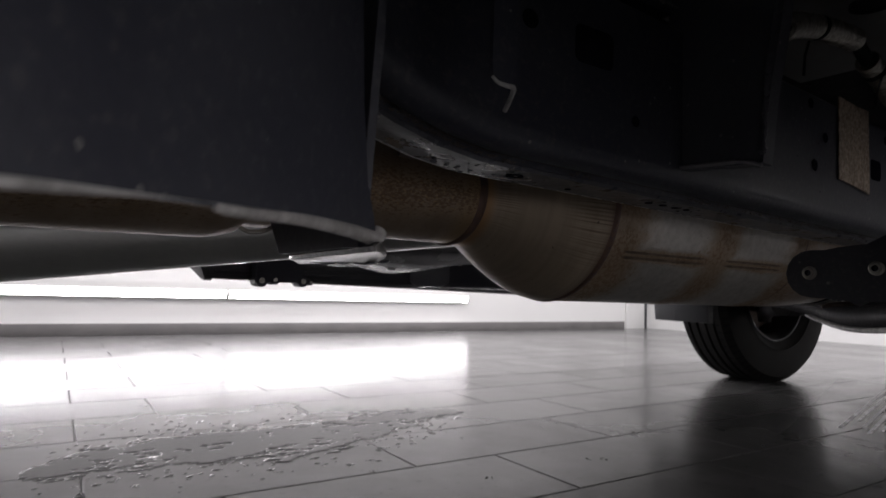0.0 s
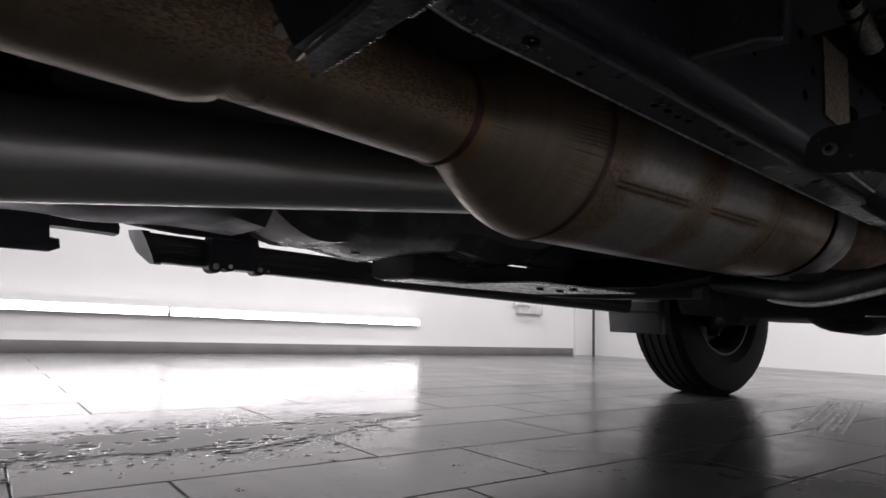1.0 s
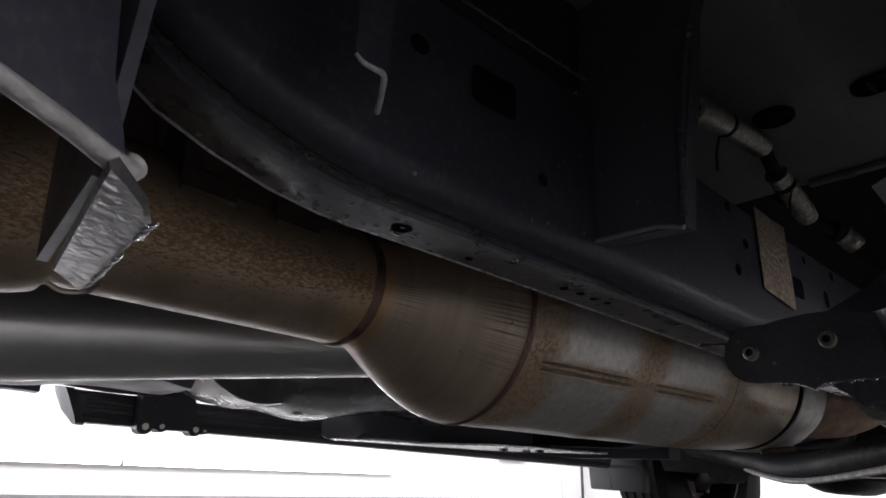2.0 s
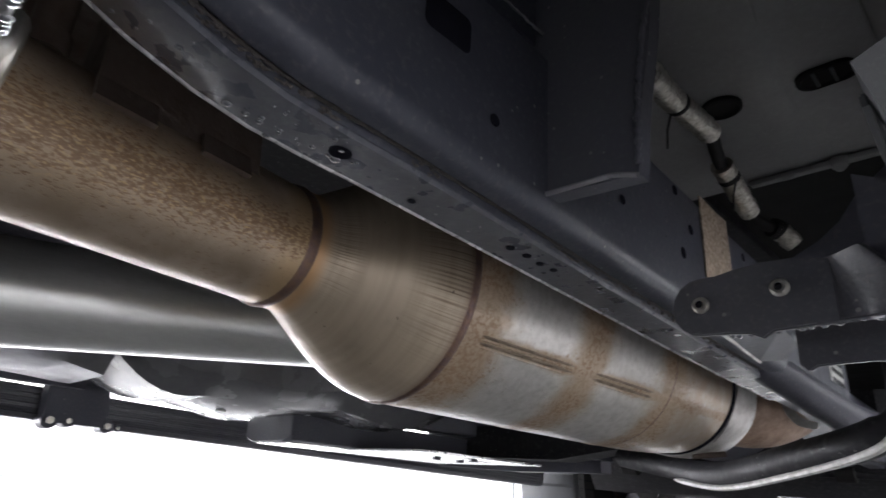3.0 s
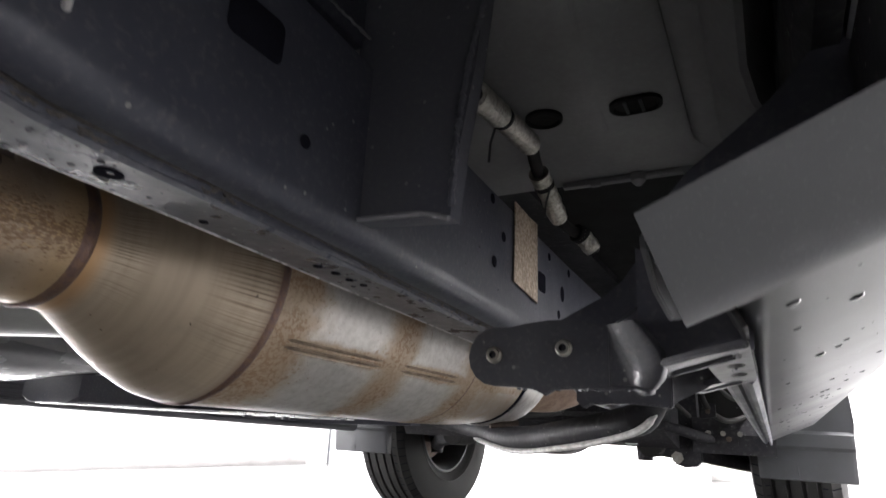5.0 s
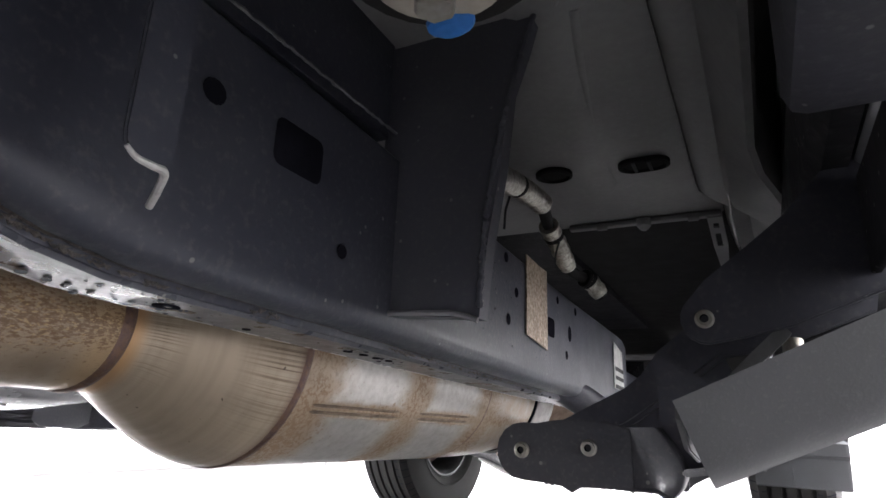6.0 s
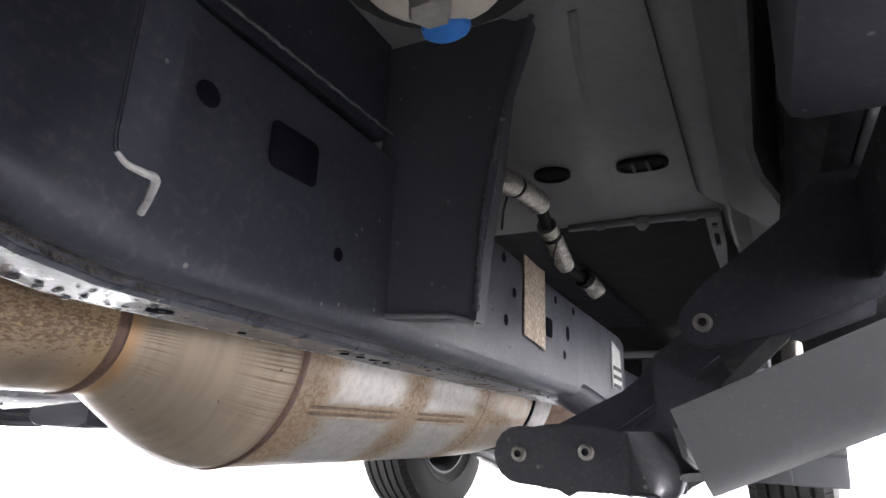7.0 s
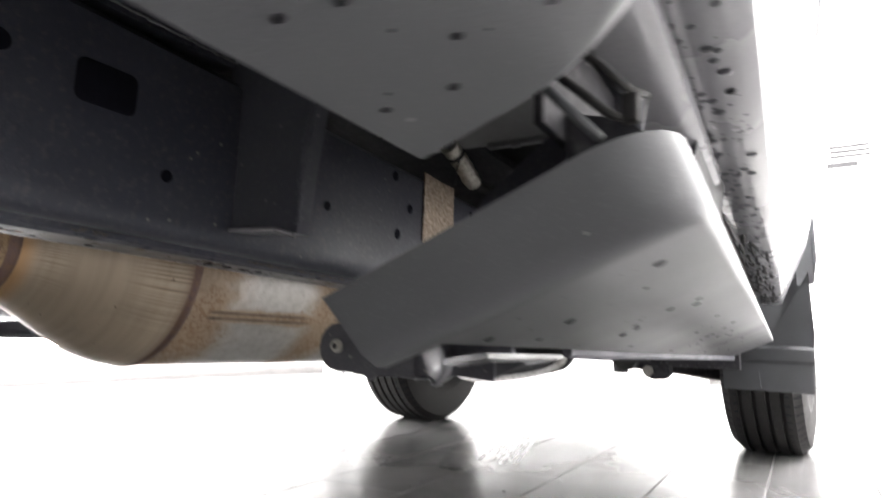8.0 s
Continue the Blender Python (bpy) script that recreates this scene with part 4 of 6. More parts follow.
# ---- cross tube and front chassis ----
cross = part("cross_tube", tube(spline([(0.06, 1.62, 0.375), (0.20, 1.56, 0.352), (0.33, 1.43, 0.338), (0.46, 1.30, 0.350), (0.562, 1.217, 0.367), (0.594, 1.198, 0.384), (0.603, 1.198, 0.412), (0.604, 1.206, 0.47)], 6), [0.0195] * 27 + [0.018, 0.0165, 0.015, 0.014] + [0.013] * 12, 20), SHADE_BLACK, truck, "black bent cross tube")
# Pale strip paints the lit underside of the tube.
part("lit_lower_edge", tube(spline([(0.20, 1.546, 0.333), (0.33, 1.414, 0.3185), (0.46, 1.284, 0.331), (0.565, 1.198, 0.352), (0.600, 1.178, 0.374)], 6), [0.002] + [0.0046] * 22 + [0.003, 0.001], 8), LIP, cross)
part("tube_bracket", tube([(0.470, 1.16, 0.458), (0.527, 1.32, 0.403), (0.552, 1.41, 0.393)], 0.021, 20), BLACK, truck)
susp = part("front_subframe", loft([[(x, y, z) for x, z in prof] for y, prof in ((2.30, ((-0.45, 0.42), (0.40, 0.42), (0.40, 0.60), (-0.45, 0.60))), (2.45, ((-0.50, 0.325), (0.46, 0.325), (0.46, 0.62), (-0.50, 0.62))), (3.3, ((-0.50, 0.32), (0.46, 0.32), (0.46, 0.62), (-0.50, 0.62))))]), SHADE_BLACK, truck, "dark front subframe")
part("differential", loft([[(-0.02 + r * 1.3 * math.cos(t), y, 0.385 + r * math.sin(t)) for t in [2 * math.pi * k / 24 for k in range(24)]] for y, r in ((2.50, 0.05), (2.54, 0.085), (2.62, 0.105), (2.85, 0.11), (2.95, 0.07))]), SHADE_BLACK, susp)


def control_arm(side):
    s = side
    arm = part("control_arm", tube(spline([(s * 0.36, 2.62, 0.335), (s * 0.48, 2.72, 0.315), (s * 0.60, 2.90, 0.29), (s * 0.66, 3.0, 0.28)], 5), [0.035] * 5 + [0.030] * 11, 14), SHADE_BLACK, truck, "black lower control arm")
    part("bush", tube([(s * 0.36, 2.56, 0.335), (s * 0.36, 2.70, 0.335)], 0.042, 18), RUBBER, arm)
    part("ball_joint", tube([(s * 0.66, 3.0, 0.245), (s * 0.66, 3.0, 0.31)], [0.026, 0.034], 16), SHADE_BLACK, arm)
    part("tie_rod", tube([(s * 0.30, 2.80, 0.37), (s * 0.64, 2.86, 0.33)], 0.012, 10), SHADE_BLACK, arm)
    return arm


control_arm(1), control_arm(-1)
link = part("drop_link", loft([[(x, y, z) for x, z in ((0.437, 0.60), (0.440, 0.33), (0.436, 0.300), (0.446, 0.280), (0.472, 0.272), (0.505, 0.276), (0.518, 0.292), (0.516, 0.33), (0.512, 0.60))] for y in (2.47, 2.478, 2.54)]), SHADE_BLACK, truck, "black upright bracket with a zinc nut")
part("nut", tube([(0.452, 2.462, 0.300), (0.452, 2.472, 0.300)], 0.018, 6), STEEL, link)
part("bush", tube([(0.385, 2.47, 0.335), (0.385, 2.53, 0.335)], 0.030, 16), RUBBER, link)
part("strap", box(0.452, 0.458, 2.464, 2.469, 0.33, 0.40, 0.001), STEEL, link)
beam = part("cross_beam", loft([[(x, y, z) for y, z in ((2.44, 0.372), (2.45, 0.318), (2.56, 0.318), (2.57, 0.40), (2.47, 0.42))] for x in (0.50, 0.56, 0.72)]), SHADE_BLACK, truck)
for x in (0.545, 0.585, 0.63):
    part("bolt", tube([(x, 2.436, 0.375), (x, 2.446, 0.375)], 0.008, 6), STEEL, beam)
# Added dark sheet blocks light coming in from the front.
part("front_light_block", box(0.44, 0.74, 2.58, 2.60, 0.315, 0.66, 0.004), RUBBER, truck)
part("flat_bar", box(0.10, 0.345, 2.435, 2.449, 0.330, 0.338, 0.001), SKID, susp)
part("steering_stub", tube([(0.335, 2.60, 0.282), (0.335, 2.60, 0.36)], [0.024, 0.03], 12), SHADE_BLACK, truck)


sway = part("sway_bar", tube(spline([(-0.40, 2.36, 0.42), (-0.10, 2.34, 0.405), (0.20, 2.34, 0.40), (0.40, 2.36, 0.395), (0.52, 2.42, 0.365), (0.60, 2.52, 0.345)], 6), 0.015, 12), SHADE_BLACK, truck, "black front sway bar")
for x in (-0.30, 0.30):
    part("bar_clamp", loft([[(x + d, 2.34 + 0.028 * math.cos(t), 0.40 + 0.028 * math.sin(t)) for t in [2 * math.pi * k / 14 for k in range(14)]] for d in (-0.022, -0.018, 0.018, 0.022)]), RUBBER, sway)
for pts, r in (([(0.53, 2.20, 0.60), (0.545, 2.24, 0.50), (0.56, 2.30, 0.44), (0.60, 2.40, 0.41), (0.66, 2.50, 0.43)], 0.008), ([(0.58, 2.05, 0.58), (0.60, 2.15, 0.49), (0.64, 2.28, 0.46), (0.68, 2.44, 0.50)], 0.006), ([(0.42, 1.70, 0.52), (0.44, 1.90, 0.47), (0.47, 2.15, 0.46), (0.50, 2.40, 0.42)], 0.007), ([(0.30, 1.75, 0.45), (0.25, 1.95, 0.41), (0.10, 2.15, 0.40), (-0.15, 2.30, 0.41)], 0.009)):
    part("hose", tube(spline(pts, 6), r, 10), RUBBER, truck)
for x, y, z, w in ((0.56, 2.30, 0.43, 0.020), (0.645, 2.30, 0.455, 0.014), (0.475, 2.16, 0.455, 0.016), (0.60, 2.44, 0.36, 0.024)):
    clip = part("hose_bracket", loft([[(x - w, y + d, z - w), (x + w, y + d, z - 0.7 * w), (x + w, y + d, z + w), (x - 0.6 * w, y + d, z + 1.3 * w)] for d in (0.0, 0.012)]), SHADE_BLACK, truck)
    part("bolt", tube([(x, y - 0.006, z), (x, y + 0.001, z)], 0.35 * w, 6), RUST, clip)


# ---- wheels with tread ribs, and mudflaps ----
def wheel(side):
    r0, w = 0.388, 0.26
    hub = new("wheel")
    hub.empty_display_size = 0.1
    hub.parent = truck
    hub.matrix_basis = TRUCK_M.inverted() @ pose(side * 0.772 - (0.010 if side > 0 else 0.0), 3.06, r0 - 0.004, 0, 0, -4)
    prof = [(-0.098, 0.206), (-0.122, 0.238), (-0.130, 0.300), (-0.118, 0.362), (-0.098, 0.380), (-0.094, 0.386)]
    grooves = (-0.062, -0.021, 0.021, 0.062)
    for g in grooves:
        prof += [(g - 0.0065, 0.388), (g - 0.0055, 0.379), (g + 0.0055, 0.379), (g + 0.0065, 0.388)]
    prof += [(0.094, 0.386), (0.098, 0.380), (0.118, 0.362), (0.130, 0.300), (0.122, 0.238), (0.098, 0.206)]
    n = 96
    bm = loft([[(x, rr * math.cos(2 * math.pi * k / n), rr * math.sin(2 * math.pi * k / n)) for k in range(n)] for x, rr in prof], caps=False)
    tyre = part("tyre", bm, RUBBER, hub, "worn black road tyre", smooth=0.5)
    bm = bmesh.new()
    for k in range(72):
        a0 = 2 * math.pi * k / 72
        for s in (-1, 1):
            verts = []
            for (x, rr, da) in ((s * 0.070, 0.3885, 0.0), (s * 0.098, 0.3825, 0.018), (s * 0.119, 0.363, 0.024)):
                for d in (0.0, 0.010):
                    verts.append(bm.verts.new((x, (rr + 0.0012) * math.cos(a0 + da + d), (rr + 0.0012) * math.sin(a0 + da + d))))
            bm.faces.new((verts[0], verts[1], verts[3], verts[2]))
            bm.faces.new((verts[2], verts[3], verts[5], verts[4]))
    # Dark strips on the surface stand for tread cuts, groove shade in the colour.
    part("tread_pattern", bm, HOLE_SHADE, tyre)["kind"] = "stuff"
    prof = [(-0.100, 0.212), (-0.106, 0.202), (-0.092, 0.188), (-0.03, 0.176), (0.06, 0.176), (0.092, 0.188), (0.106, 0.202), (0.100, 0.212)]
    rim = part("rim", loft([[(x, rr * math.cos(2 * math.pi * k / 64), rr * math.sin(2 * math.pi * k / 64)) for k in range(64)] for x, rr in prof], caps=False), RIM, hub)
    inner = 1 if side < 0 else -1
    part("wheel_disc", loft([[(x * -inner, rr * math.cos(2 * math.pi * k / 40), rr * math.sin(2 * math.pi * k / 40)) for k in range(40)] for x, rr in ((0.03, 0.180), (0.045, 0.150), (0.060, 0.10), (0.060, 0.001))], caps=False), RIM, rim)
    part("brake_disc", loft([[(x * inner, rr * math.cos(2 * math.pi * k / 40), rr * math.sin(2 * math.pi * k / 40)) for k in range(40)] for x, rr in ((-0.02, 0.05), (-0.02, 0.150), (0.005, 0.150), (0.005, 0.08), (0.05, 0.07), (0.05, 0.02))], caps=True), RUST, hub)
    part("knuckle", loft([[(x * inner, rr * 1.0 * math.cos(2 * math.pi * k / 18), rr * math.sin(2 * math.pi * k / 18)) for k in range(18)] for x, rr in ((0.03, 0.075), (0.11, 0.07), (0.15, 0.05))]), BLACK, hub)
    part("rim_lip", loft([[(x * inner, rr * math.cos(2 * math.pi * k / 64), rr * math.sin(2 * math.pi * k / 64)) for k in range(64)] for x, rr in ((0.100, 0.212), (0.1075, 0.206), (0.1065, 0.199), (0.097, 0.195))], caps=False), FLAP, rim)
    part("bead_line", loft([[(x * inner, rr * math.cos(2 * math.pi * k / 64), rr * math.sin(2 * math.pi * k / 64)) for k in range(64)] for x, rr in ((0.1235, 0.240), (0.1275, 0.245), (0.1262, 0.250))], caps=False), RUBBER, tyre)
    return hub


wheel(1), wheel(-1)


def mudflap(x0, x1, z0, side):
    """A moulded flap: upright sheet with a rib, standing behind the wheel."""
    rings = []
    for z, dy, grow in ((z0, 0.0, 0.0), (z0 + 0.004, -0.004, 0.002), (z0 + 0.085, -0.012, 0.004), (z0 + 0.095, -0.022, 0.004), (z0 + 0.13, -0.026, 0.004), (z0 + 0.14, -0.012, 0.003), (z0 + 0.25, 0.0, 0.0), (z0 + 0.33, 0.03, -0.01)):
        y = 2.555 + dy
        rings.append([(x0 - grow, y, z), (x0 + 0.008, y - 0.006, z), (x1 - 0.008, y - 0.006, z), (x1 + grow, y, z), (x1 + grow, y + 0.03, z), (x1 - 0.01, y + 0.012, z), (x0 + 0.01, y + 0.012, z), (x0 - grow, y + 0.02, z)])
    flap = part("mudflap", loft(rings), FLAP, truck, "dark grey moulded mudflap")
    part("rib", tube([(x0 + 0.10, 2.545, z0 + 0.01), (x0 + 0.095, 2.54, z0 + 0.10), (x0 + 0.09, 2.537, z0 + 0.16)], 0.003, 6), FLAP, flap)
    return flap


flap_r = mudflap(0.670, 0.912, 0.255, 1)
part("upper_wing", loft([[(0.783, y, 0.390), (0.8462, y + 0.006, 0.5019), (0.9025, y + 0.012, 0.6052), (0.9106, y + 0.014, 0.622), (0.920, y, 0.42), (0.916, y, 0.385)] for y in (2.536, 2.552)]), FLAP, flap_r, smooth=0)
mudflap(-0.895, -0.645, 0.243, -1)

# ---- running board ----
def slab(u0, u1, v0, v1, thick, corner, chamfer):
    """A moulded slab (underside towards local -z): planar sloping rear end that juts inward, softly rounded long sides."""
    def outline(f, side, soft):
        a, b = v0 + chamfer * f + soft, v1 - side
        ue, c = u1 - 0.3 * side, max(0.004, corner - side * 0.5)
        pts = [(-0.003 * f, a)]
        pts += [(ue - c + c * math.cos(radians(t)), a + c + c * math.sin(radians(t))) for t in range(-90, 1, 15)]
        pts += [(ue - c + c * math.cos(radians(t)), b - c + c * math.sin(radians(t))) for t in range(0, 91, 15)]
        return pts + [(u0 + 0.25 * side, b), (u0 + 0.25 * side, v0 + 0.040), (-0.003 * f, v0 + 0.034)]

    rings = [[(u, v, 0.0) for u, v in outline(0, 0, 0)]]
    for k in range(1, 11):
        f = k / 10
        rings.append([(u, v, -thick * f) for u, v in outline(f, 0.024 * (1 - math.sqrt(1 - f * f)), 0.004 * max(0, f - 0.8) / 0.2)])
    return loft(rings)


def tilted(origin, slope):
    return frame_at(origin, (1, 0, slope), (0, 1, RAKE))


BOARD_M = frame_at((0.6872, 0.5968, 0.4085), (1, 0.014, 0.455), (-0.014, 1, RAKE))
bm = slab(0.0178, 0.142, 0.0, 1.80, 0.028, 0.032, 0.023)
bmesh.ops.transform(bm, matrix=BOARD_M, verts=bm.verts)
board_r = part("running_board", bm, GREY_PLASTIC, truck, "grey moulded running board with water drops", smooth=0.9)
# Added dark plate covers the board's inner side, where shade falls.
bm = box(0.0140, 0.0172, 0.10, 1.75, -0.0235, 0.0, 0.001)
bmesh.ops.transform(bm, matrix=BOARD_M, verts=bm.verts)
part("inner_shade_plate", bm, SHADE_BLACK, board_r)
LIP_M = frame_at((0.6855, 0.610, 0.4085), (0.036, 1, 0), (0, 0, 1))
part("lip_flange", plate([(0.003, -0.0010), (0.0035, -0.0055), (0.019, -0.0158), (0.0455, -0.0205), (0.082, -0.0133), (0.110, -0.0027), (0.118, 0.0030), (0.112, 0.0100), (0.060, 0.0060)], [[(0.0130, -0.0068), (0.0300, -0.0082), (0.0480, -0.0050), (0.0820, 0.0060), (0.055, 0.0020)]], LIP_M, 0.0022, 0.0006), GREY_PLASTIC, board_r)
NEAR_M = tilted((0.750, 0.552, 0.4705), 0.40)
rings = []
for k in range(9):
    a = math.pi / 2 * max(0, k - 1) / 7
    d, z = (0.0, 0.0) if k == 0 else (0.030 * (1 - math.cos(a)), -0.0025 - 0.0275 * math.sin(a))
    u1, rr = 0.092 - d, 0.048 - 0.5 * d
    loop = [(0.0, -1.5), (u1, -1.5)] + [(u1 - rr + rr * math.cos(radians(b)), -0.1 * d - rr + rr * math.sin(radians(b))) for b in range(0, 91, 10)] + [(0.0, -0.1 * d)]
    rings.append([(u, v, z) for u, v in loop])
bm = loft(rings)
bmesh.ops.transform(bm, matrix=NEAR_M, verts=bm.verts)
cover = part("rear_side_cover", bm, GREY_PLASTIC, truck, "grey moulded rear side cover", smooth=0.9)
rng = random.Random(17)
beads = []
for _ in range(40):
    u, v = 0.004 + rng.random() * 0.05, -0.015 - rng.random() * 0.18
    beads.append((NEAR_M @ Vector((u, v, -0.0299)), NEAR_M.to_3x3() @ Vector((0, 0, -1)), 0.0006 + rng.random() ** 2 * 0.0016))
drops("clinging_water", beads, cover, "grey water drops, dark refraction in their tint", DARK_WATER)
rng = random.Random(11)
beads = []
for _ in range(130):
    v = 0.05 + rng.random() ** 1.3 * 1.5
    u = 0.030 + rng.random() * 0.084
    beads.append((BOARD_M @ Vector((u, v, -0.0278)), BOARD_M.to_3x3() @ Vector((0, 0, -1)), 0.0007 + rng.random() ** 3 * 0.0028))
drops("clinging_water", beads, board_r, "dark-tinted water drops", DARK_WATER)
# inner stiffening rail of the board
part("inner_channel", loft([[(x, y, zr(z, y)) for x, z in ((0.688, 0.404), (0.688, 0.396), (0.693, 0.392), (0.698, 0.392), (0.699, 0.397), (0.704, 0.397), (0.705, 0.388), (0.7085, 0.387), (0.711, 0.390), (0.712, 0.406))] for y in (0.84, 2.40)]), BLACK, board_r)

# ---- step linkage ----
linkage = new("step_linkage")
linkage.parent = truck
linkage.empty_display_size = 0.1
tagged(linkage, "black folding-step linkage with steel bolts")


def arm_outline():
    pts = []
    for i in range(9):
        t = radians(90 + 180 * i / 8)
        pts.append((0.589 + 0.0155 * math.cos(t), 0.3855 + 0.0155 * math.sin(t)))
    low = [(0.602, 0.3695), (0.611, 0.3685), (0.617, 0.3655), (0.622, 0.3685), (0.634, 0.3690), (0.645, 0.3693), (0.668, 0.3675)]
    return pts + low + [(0.668, 0.396), (0.6495, 0.4000), (0.6455, 0.4008), (0.634, 0.4033), (0.6187, 0.4038), (0.606, 0.4025), (0.597, 0.4008)]


part("arm_plate", plate([(min(x, 0.650), z) for x, z in arm_outline()], [], frame_at((0, 0.7315, 0), (1, 0, 0), (0, 0, 1)), 0.0035, 0.0008), BLACK_GLOSS, linkage)
part("arm_plate", plate([(0.612, 0.3675), (0.6165, 0.3628), (0.621, 0.3655), (0.634, 0.3660), (0.645, 0.3663), (0.668, 0.3645), (0.668, 0.393), (0.645, 0.398), (0.619, 0.4008), (0.612, 0.399)], [], frame_at((0, 0.806, 0), (1, 0, 0), (0, 0, 1)), 0.0035, 0.0008), BLACK_GLOSS, linkage)
# the pressed, flared end of the channel: one sheet with a rounded rib, then the front wall
low_edge = spline([(0.640, 0.7290, 0.3700), (0.655, 0.7290, 0.3699), (0.6610, 0.7280, 0.3698), (0.6645, 0.7240, 0.3685), (0.6675, 0.7205, 0.3675), (0.6690, 0.7205, 0.3675), (0.6700, 0.7240, 0.3680)], 5)
top_edge = spline([(0.630, 0.7290, 0.4020), (0.6430, 0.7290, 0.4006), (0.6490, 0.7280, 0.4004), (0.6555, 0.7240, 0.4006), (0.6610, 0.7205, 0.4008), (0.6635, 0.7205, 0.4008), (0.6655, 0.7260, 0.4007)], 5)
sheet = []
for i, (a, b) in enumerate(zip(low_edge, top_edge)):
    d = Vector((0.0, 0.0035, 0.0)) if i < 23 else Vector((-0.002, 0.0022, 0.0))
    bulge = 0.0088 * min(1.0, max(0.0, (i - 10) / 11))
    row = [a.lerp(b, t) + Vector((bulge * math.sin(math.pi * t ** 0.78), 0, 0)) for t in (0.0, 0.04, 0.16, 0.3, 0.42, 0.55, 0.7, 0.85, 0.96, 1.0)]
    sheet.append(row + [q + d for q in reversed(row)])
part("pressed_wall", loft(sheet), BLACK_GLOSS, linkage, "black pressed steel wall with a rounded rib", smooth=1.0)
part("wall_rim", tube(low_edge, 0.0012, 8), BLACK_GLOSS, linkage)
sweep = [(0.6640, 0.8065, 0.3645, 0.392), (0.6690, 0.812, 0.3690, 0.392), (0.690, 0.822, 0.3808, 0.391), (0.709, 0.822, 0.3855, 0.390)]
part("channel_wall", loft([[(x, y, z0), (x, y, z1), (x + 0.002, y - 0.004, z1), (x + 0.002, y - 0.004, z0)] for x, y, z0, z1 in sweep]), SHADE_BLACK, linkage, smooth=1.3)
FOOT_M = frame_at((0.6625, 0.702, 0.3765), (1, 0, 0.16), (0, 1, -0.02))
part("foot_plate", plate([(0.030, 0.0390), (0.0405, 0.0290), (0.0445, 0.0235), (0.0455, 0.0130), (0.0440, 0.0050), (0.0500, -0.0040), (0.0495, 0.1190), (0.0435, 0.1140), (0.0400, 0.1060), (0.0308, 0.1030)], [disc2(0.0420, 0.0460, 0.0034, 14, 0.0075), disc2(0.0415, 0.0805, 0.0034, 14, 0.0075)], FOOT_M, 0.003, 0.0007), FOOT, linkage, "scratched bare metal foot plate")
for k in range(3):
    part("stamped_mark", box(0.699 + 0.002 * k, 0.7002 + 0.002 * k, 0.765 - 0.004 * k, 0.771 - 0.004 * k, 0.3815, 0.3822), BLACK, linkage)
part("fork_flange", plate([(0.0005, 0.0530), (0.0085, 0.0400), (0.0132, 0.0135), (0.0310, 0.0026), (0.0498, -0.0040), (0.0455, 0.0058), (0.0455, 0.0250), (0.030, 0.0385), (0.0085, 0.0545)], [[(0.0125, 0.0470), (0.0290, 0.0345), (0.0422, 0.0240), (0.0432, 0.0115), (0.0415, 0.0105), (0.0172, 0.0296), (0.0125, 0.0385)]], FOOT_M, 0.0035, 0.0009), BLACK_GLOSS, linkage)
part("fork_flange", plate([(0.002, 0.1290), (0.0308, 0.1035), (0.0400, 0.1065), (0.0435, 0.1140), (0.0490, 0.1195), (0.018, 0.1480), (0.006, 0.1400)], [[(0.0165, 0.1335), (0.0370, 0.1090), (0.0410, 0.1110), (0.0405, 0.1180), (0.0200, 0.1390)]], FOOT_M, 0.0035, 0.0009), BLACK_GLOSS, linkage)
part("wall_back", loft([[(x, y, z) for x, z in ((0.664, 0.3790), (0.664, 0.438), (0.690, 0.424), (0.713, 0.404), (0.713, 0.3870))] for y in (0.7265, 0.7300)]), BLACK, linkage, smooth=0)
# Dark plate puts shade behind the fork slots.
part("upper_web", box(0.671, 0.712, 0.731, 0.855, 0.3895, 0.3925, 0.001), SHADE_BLACK, linkage)
PIVOT = [(0.5917, 0.749, 0.3765), (0.5789, 0.843, 0.3796), (0.5788, 0.8947, 0.3900), (0.6055, 0.8344, 0.3856), (0.6186, 0.7533, 0.3765)]
pivot = part("pivot_plate", loft([[(x, y, z + d) for x, y, z in PIVOT] for d in (0.0, 0.004)]), OUTRIGGER, linkage, "grey bent pivot plate", smooth=0)
part("plate_edge", tube([(0.5905, 0.746, 0.3762), (0.585, 0.79, 0.3778), (0.5785, 0.845, 0.3796)], 0.0011, 6), LIP, pivot)
for p in ((0.589, 0.7285, 0.386), (0.627, 0.7285, 0.389)):
    bolt(p, (0, -1, 0), 0.0044, 0.0035, linkage, label="dull steel bolt")
# links up to the fixed hanger
LINK = [(0.606, 0.388, 0.600, 0.402), (0.640, 0.4035, 0.622, 0.4135), (0.650, 0.4104, 0.640, 0.4225), (0.660, 0.4175, 0.650, 0.4305), (0.672, 0.4265, 0.660, 0.444), (0.694, 0.443, 0.680, 0.460)]
for y in (0.762, 0.792):
    part("link_bar", loft([[(x0, y, z0), (x0, y + 0.005, z0), (x1, y + 0.005, z1), (x1, y, z1)] for x0, z0, x1, z1 in LINK]), BLACK, linkage)
# Added filler plate shuts out the light between the link bars.
part("link_gap_filler", loft([[(0.606, y, 0.390), (0.640, y, 0.4045), (0.694, y, 0.444), (0.704, y, 0.420), (0.690, y, 0.395), (0.640, y, 0.388)] for y in (0.798, 0.802)]), BLACK, linkage, smooth=0)
